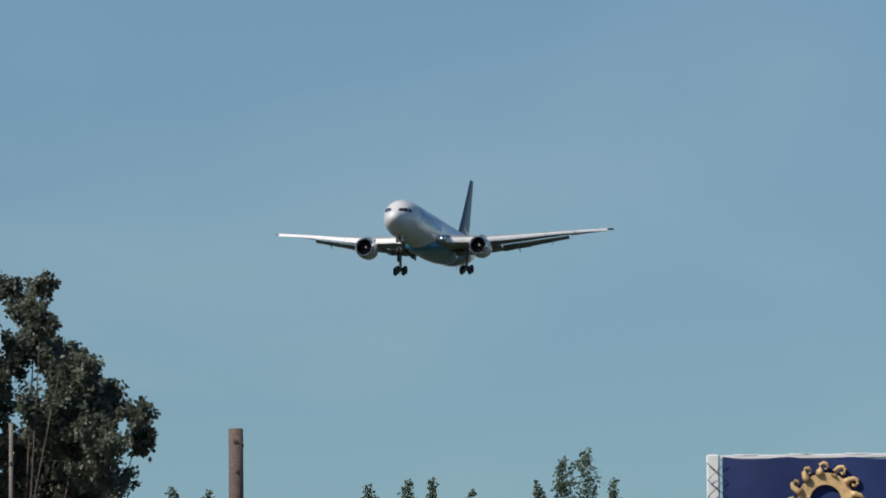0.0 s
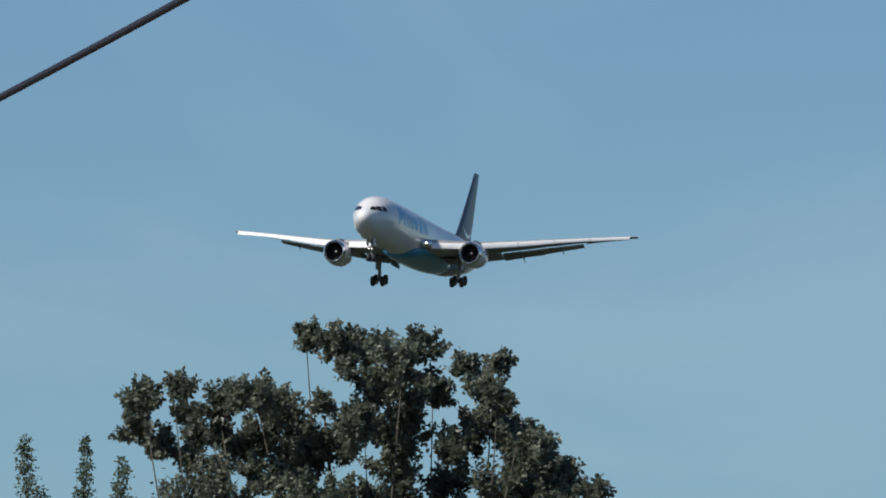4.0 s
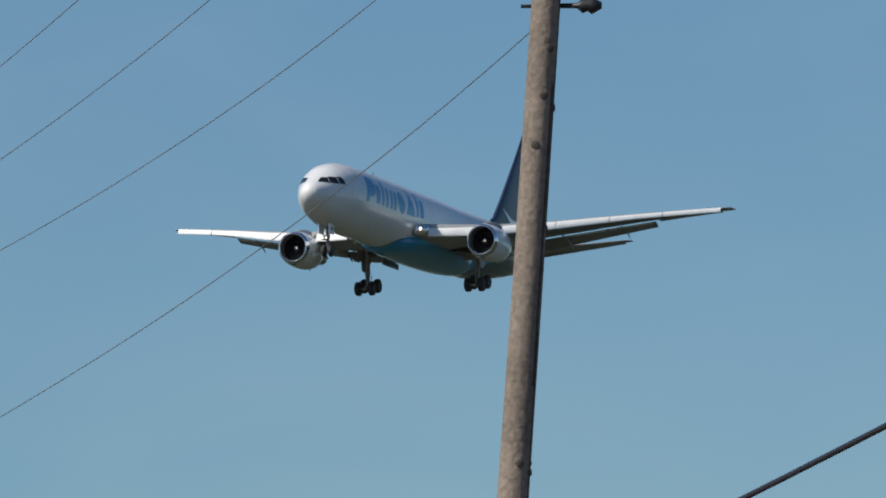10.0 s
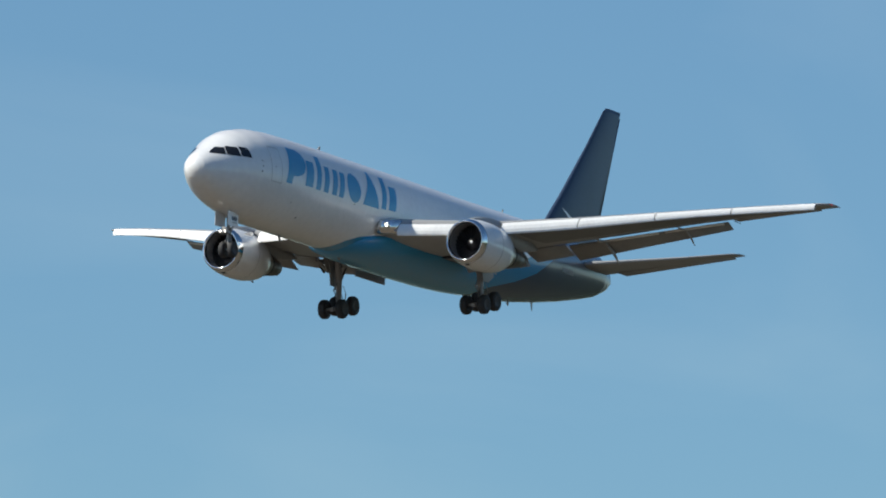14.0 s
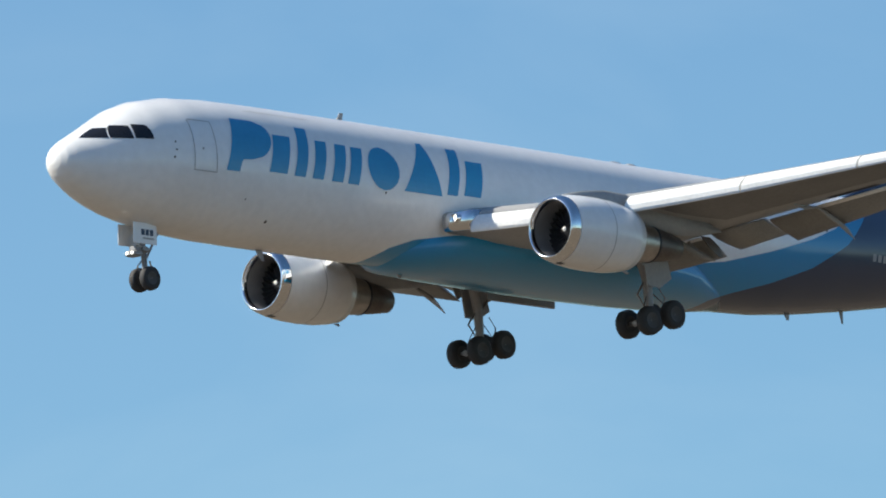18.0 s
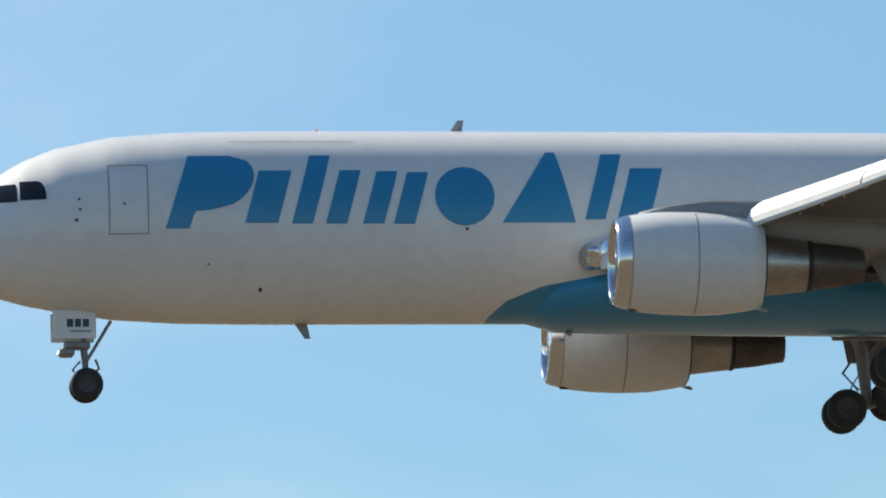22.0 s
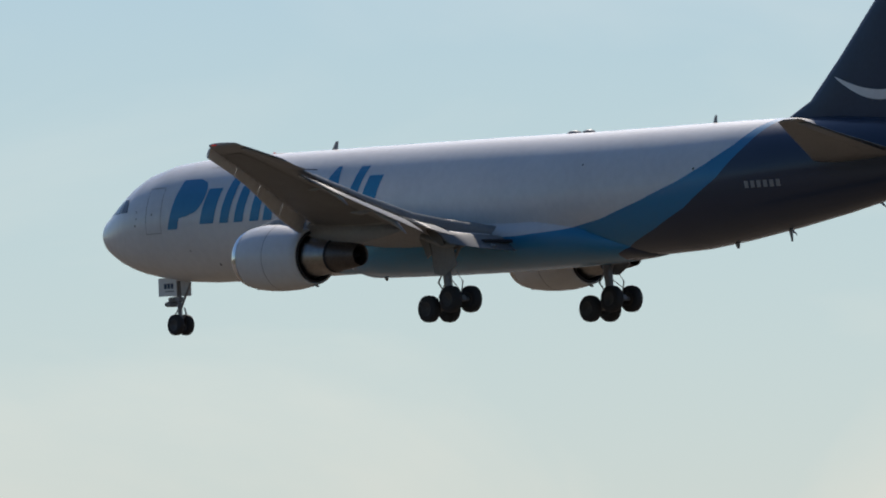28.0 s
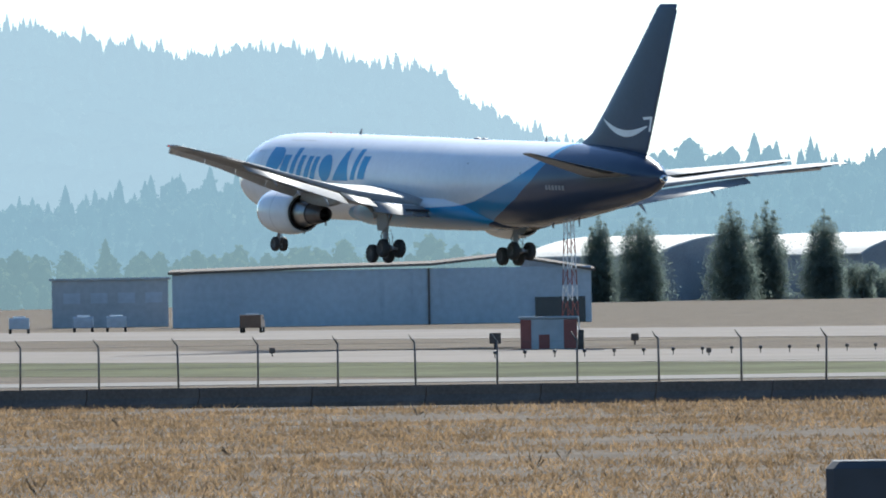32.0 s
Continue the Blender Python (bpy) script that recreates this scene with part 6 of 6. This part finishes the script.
# ---- dry grass in the foreground ----
def build_grass():
    rng = np.random.default_rng(31)
    n = 85000
    az = np.radians(rng.uniform(56, 69, n))
    d = 150 + (392 - 150) * rng.random(n) ** 0.75
    p = np.stack([-np.sin(az) * d, np.cos(az) * d, np.zeros(n)], 1)
    keep = np.array([noise.noise(Vector((q[0] * 0.09, q[1] * 0.09, 0))) for q in p]) > rng.uniform(-.55, .3, n)
    p = p[keep]
    n = len(p)
    b = 4
    base = np.repeat(p, b, 0) + np.concatenate([rng.normal(0, .16, (n * b, 2)), np.zeros((n * b, 1))], 1)
    lean = rng.normal(0, .11, (n * b, 3))
    lean[:, 2] = rng.uniform(.03, .15, n * b) * np.repeat(rng.choice([.6, .8, 1, 1, 1.6], n), b)
    w = rng.normal(size=(n * b, 3))
    w[:, 2] = 0
    w *= (0.022 / np.linalg.norm(w, axis=1))[:, None]
    verts = np.stack([base - w, base + w, base + lean], 1).reshape(-1, 3)
    tagged(solid("dry_grass", (verts.tolist(), np.arange(n * b * 3).reshape(-1, 3).tolist()), STRAW), "patchy tufts of dry straw-coloured grass", "grass", kind="stuff")
    # dark weeds standing out of the grass
    wv, wf = [], []
    r = random.Random(4)
    for i in range(36):
        q = polar(r.uniform(58, 67.5), r.uniform(205, 385))
        for s in range(r.randint(3, 7)):
            a, h = r.uniform(0, 6.28), r.uniform(.1, .32)
            t = q + Vector((math.cos(a) * .2, math.sin(a) * .2, h))
            o = len(wv)
            wv += [q + Vector((-.012, .012, 0)), q + Vector((.012, -.012, 0)), t + Vector((.015, -.01, 0)), t + Vector((-.015, .01, .06))]
            wf.append((o, o + 1, o + 2, o + 3))
    tagged(solid("dry_weeds", (wv, wf), STALK), "scattered dark dried weed stalks", "weeds", kind="stuff")


build_grass()


# ---- close to the camera ----
def teasel(az, el_top, d, seed, head_h=0.075, label="dried brown teasel with a spiny oval seed head"):
    top = up(el_top, d)
    base = polar(az, d, ground_z(d))
    t = thing("teasel", Matrix.Translation(base), label, "teasel", "teasels on the bank")
    L = top - base.z
    r = random.Random(seed)
    z0 = L - head_h
    solid("stem", tube([(0.03, 0, -0.05), (0.02, 0.01, L * .4), (0.006, 0, L * .8), (0, 0, z0)], [.006, .005, .004, .0035], 7), STALK, t, "thin ribbed stem", True)
    head = turned([(z0 - .004, .003), (z0, .012), (z0 + .012, .0165), (z0 + .03, .0172), (z0 + .05, .015), (z0 + head_h - .008, .01), (z0 + head_h, .0025)], "z", 16, True)
    h = solid("seed_head", head, TEASEL, t, "dark brown oval seed head", True)
    vs, fs = [], []
    for i in range(420):
        k = i / 420
        a = i * 2.39996
        z = z0 + .002 + (head_h - .004) * k
        rr = .0168 * math.sin(math.pi * min(.16 + .78 * k, .97)) ** .6
        o = Vector((math.cos(a), math.sin(a), 0))
        p = o * rr + Vector((0, 0, z))
        s = o.cross(Vector((0, 0, 1))) * .0006
        n = len(vs)
        vs += [p - s, p + s, p + o * .0042 + Vector((0, 0, .0032))]
        fs.append((n, n + 1, n + 2))
    solid("spines", (vs, fs), TEASEL, h, "fine stiff spines")
    for i in range(6):
        a = i * 1.05 + r.uniform(-.2, .2)
        o = Vector((math.cos(a), math.sin(a), 0))
        top_z = head_h * r.uniform(.6, .85)
        q = [o * (.003 + .031 * math.sin(k * 1.9)) + Vector((0, 0, z0 - .003 + top_z * k ** 1.7)) for k in (0, .15, .3, .45, .6, .75, .9, 1)]
        solid("bract", tube(q, [.0009, .0008, .0008, .0007, .0006, .0005, .0004, .0003], 5), STALK, t, "thin upcurved bract")


teasel(55.93, 0.63, 8.5, 1)
teasel(56.485, 0.03, 8.7, 2, 0.06)
teasel(55.16, -0.13, 8.4, 3, 0.06)
gp = thing("post", Matrix.Translation(polar(61.02, 12.0, ground_z(12))) @ pose(0, 0, 0, 0, 0, 61), "dark grey square post standing on the bank", "post")
solid("shaft", block(-0.06, 0.06, -0.06, 0.06, -0.1, up(-0.94, 12.0) - ground_z(12), 0.008), POSTG, gp)

# ---- what moves ----
FLIGHT = (
    (0, 1467.36, 308.49, 141.73, 0.294, 1.966, -0.748),
    (1, 1401.16, 308.57, 138.11, 0.377, 1.856, -1.218),
    (2, 1334.97, 308.65, 134.49, 0.465, 1.734, -1.605),
    (3, 1268.79, 308.72, 130.80, 0.562, 1.596, -1.823),
    (4, 1202.62, 308.79, 127.11, 0.669, 1.457, -1.951),
    (5, 1136.47, 308.85, 123.36, 0.784, 1.331, -2.009),
    (6, 1070.32, 308.91, 119.59, 0.910, 1.232, -1.998),
    (7, 1004.18, 308.97, 115.76, 1.053, 1.148, -1.821),
    (8, 938.04, 309.02, 111.95, 1.206, 1.093, -1.445),
    (9, 871.93, 309.06, 108.10, 1.351, 1.098, -0.904),
    (10, 805.82, 309.09, 104.28, 1.473, 1.182, -0.476),
    (11, 739.70, 309.12, 100.37, 1.586, 1.308, -0.325),
    (12, 673.57, 309.16, 96.43, 1.690, 1.406, -0.363),
    (13, 607.44, 309.21, 92.39, 1.769, 1.402, -0.490),
    (14, 541.31, 309.27, 88.34, 1.815, 1.330, -0.656),
    (15, 475.16, 309.33, 84.19, 1.830, 1.222, -0.686),
    (16, 409.01, 309.39, 80.04, 1.817, 1.106, -0.491),
    (17, 342.86, 309.47, 75.80, 1.788, 1.004, 0.014),
    (18, 276.70, 309.56, 71.55, 1.760, 0.880, 0.047),
    (19, 210.53, 309.65, 67.21, 1.732, 0.719, -0.662),
    (20, 144.34, 309.75, 62.86, 1.691, 0.556, -1.261),
    (21, 78.14, 309.86, 58.45, 1.624, 0.416, -1.128),
    (22, 11.92, 309.99, 54.04, 1.540, 0.300, -0.594),
    (23, -54.30, 310.13, 49.55, 1.456, 0.194, -0.523),
    (24, -120.53, 310.30, 45.06, 1.384, 0.098, -0.801),
    (25, -186.74, 310.48, 40.52, 1.345, 0.003, -0.961),
    (26, -252.94, 310.68, 35.98, 1.350, -0.080, -1.312),
    (27, -319.10, 310.88, 31.37, 1.365, -0.149, -1.285),
    (28, -385.25, 311.10, 26.77, 1.363, -0.197, -1.084),
    (29, -451.38, 311.20, 22.12, 1.585, -0.214, -0.437),
    (30, -517.49, 311.27, 17.59, 1.862, -0.122, 0.837),
    (31, -583.99, 311.45, 13.96, 1.810, 0.590, 0.241),
    (32, -649.71, 311.44, 11.38, 2.172, 1.989, 1.819),
)


def motions():
    walk(airliner, [(t, Matrix.Translation((x, y, z)) @ pose(0, 0, 0, 0, 0, 180 + yaw) @ pose(0, 0, 0, 0, -pitch, 0) @ pose(0, 0, 0, roll, 0, 0)) for t, x, y, z, yaw, pitch, roll in FLIGHT])
    walk(truck, [(t, pose(-791.2 + (t - 31) * 7.9, 435, 0.02)) for t in (0, 8, 16, 24, 32)])


motions()
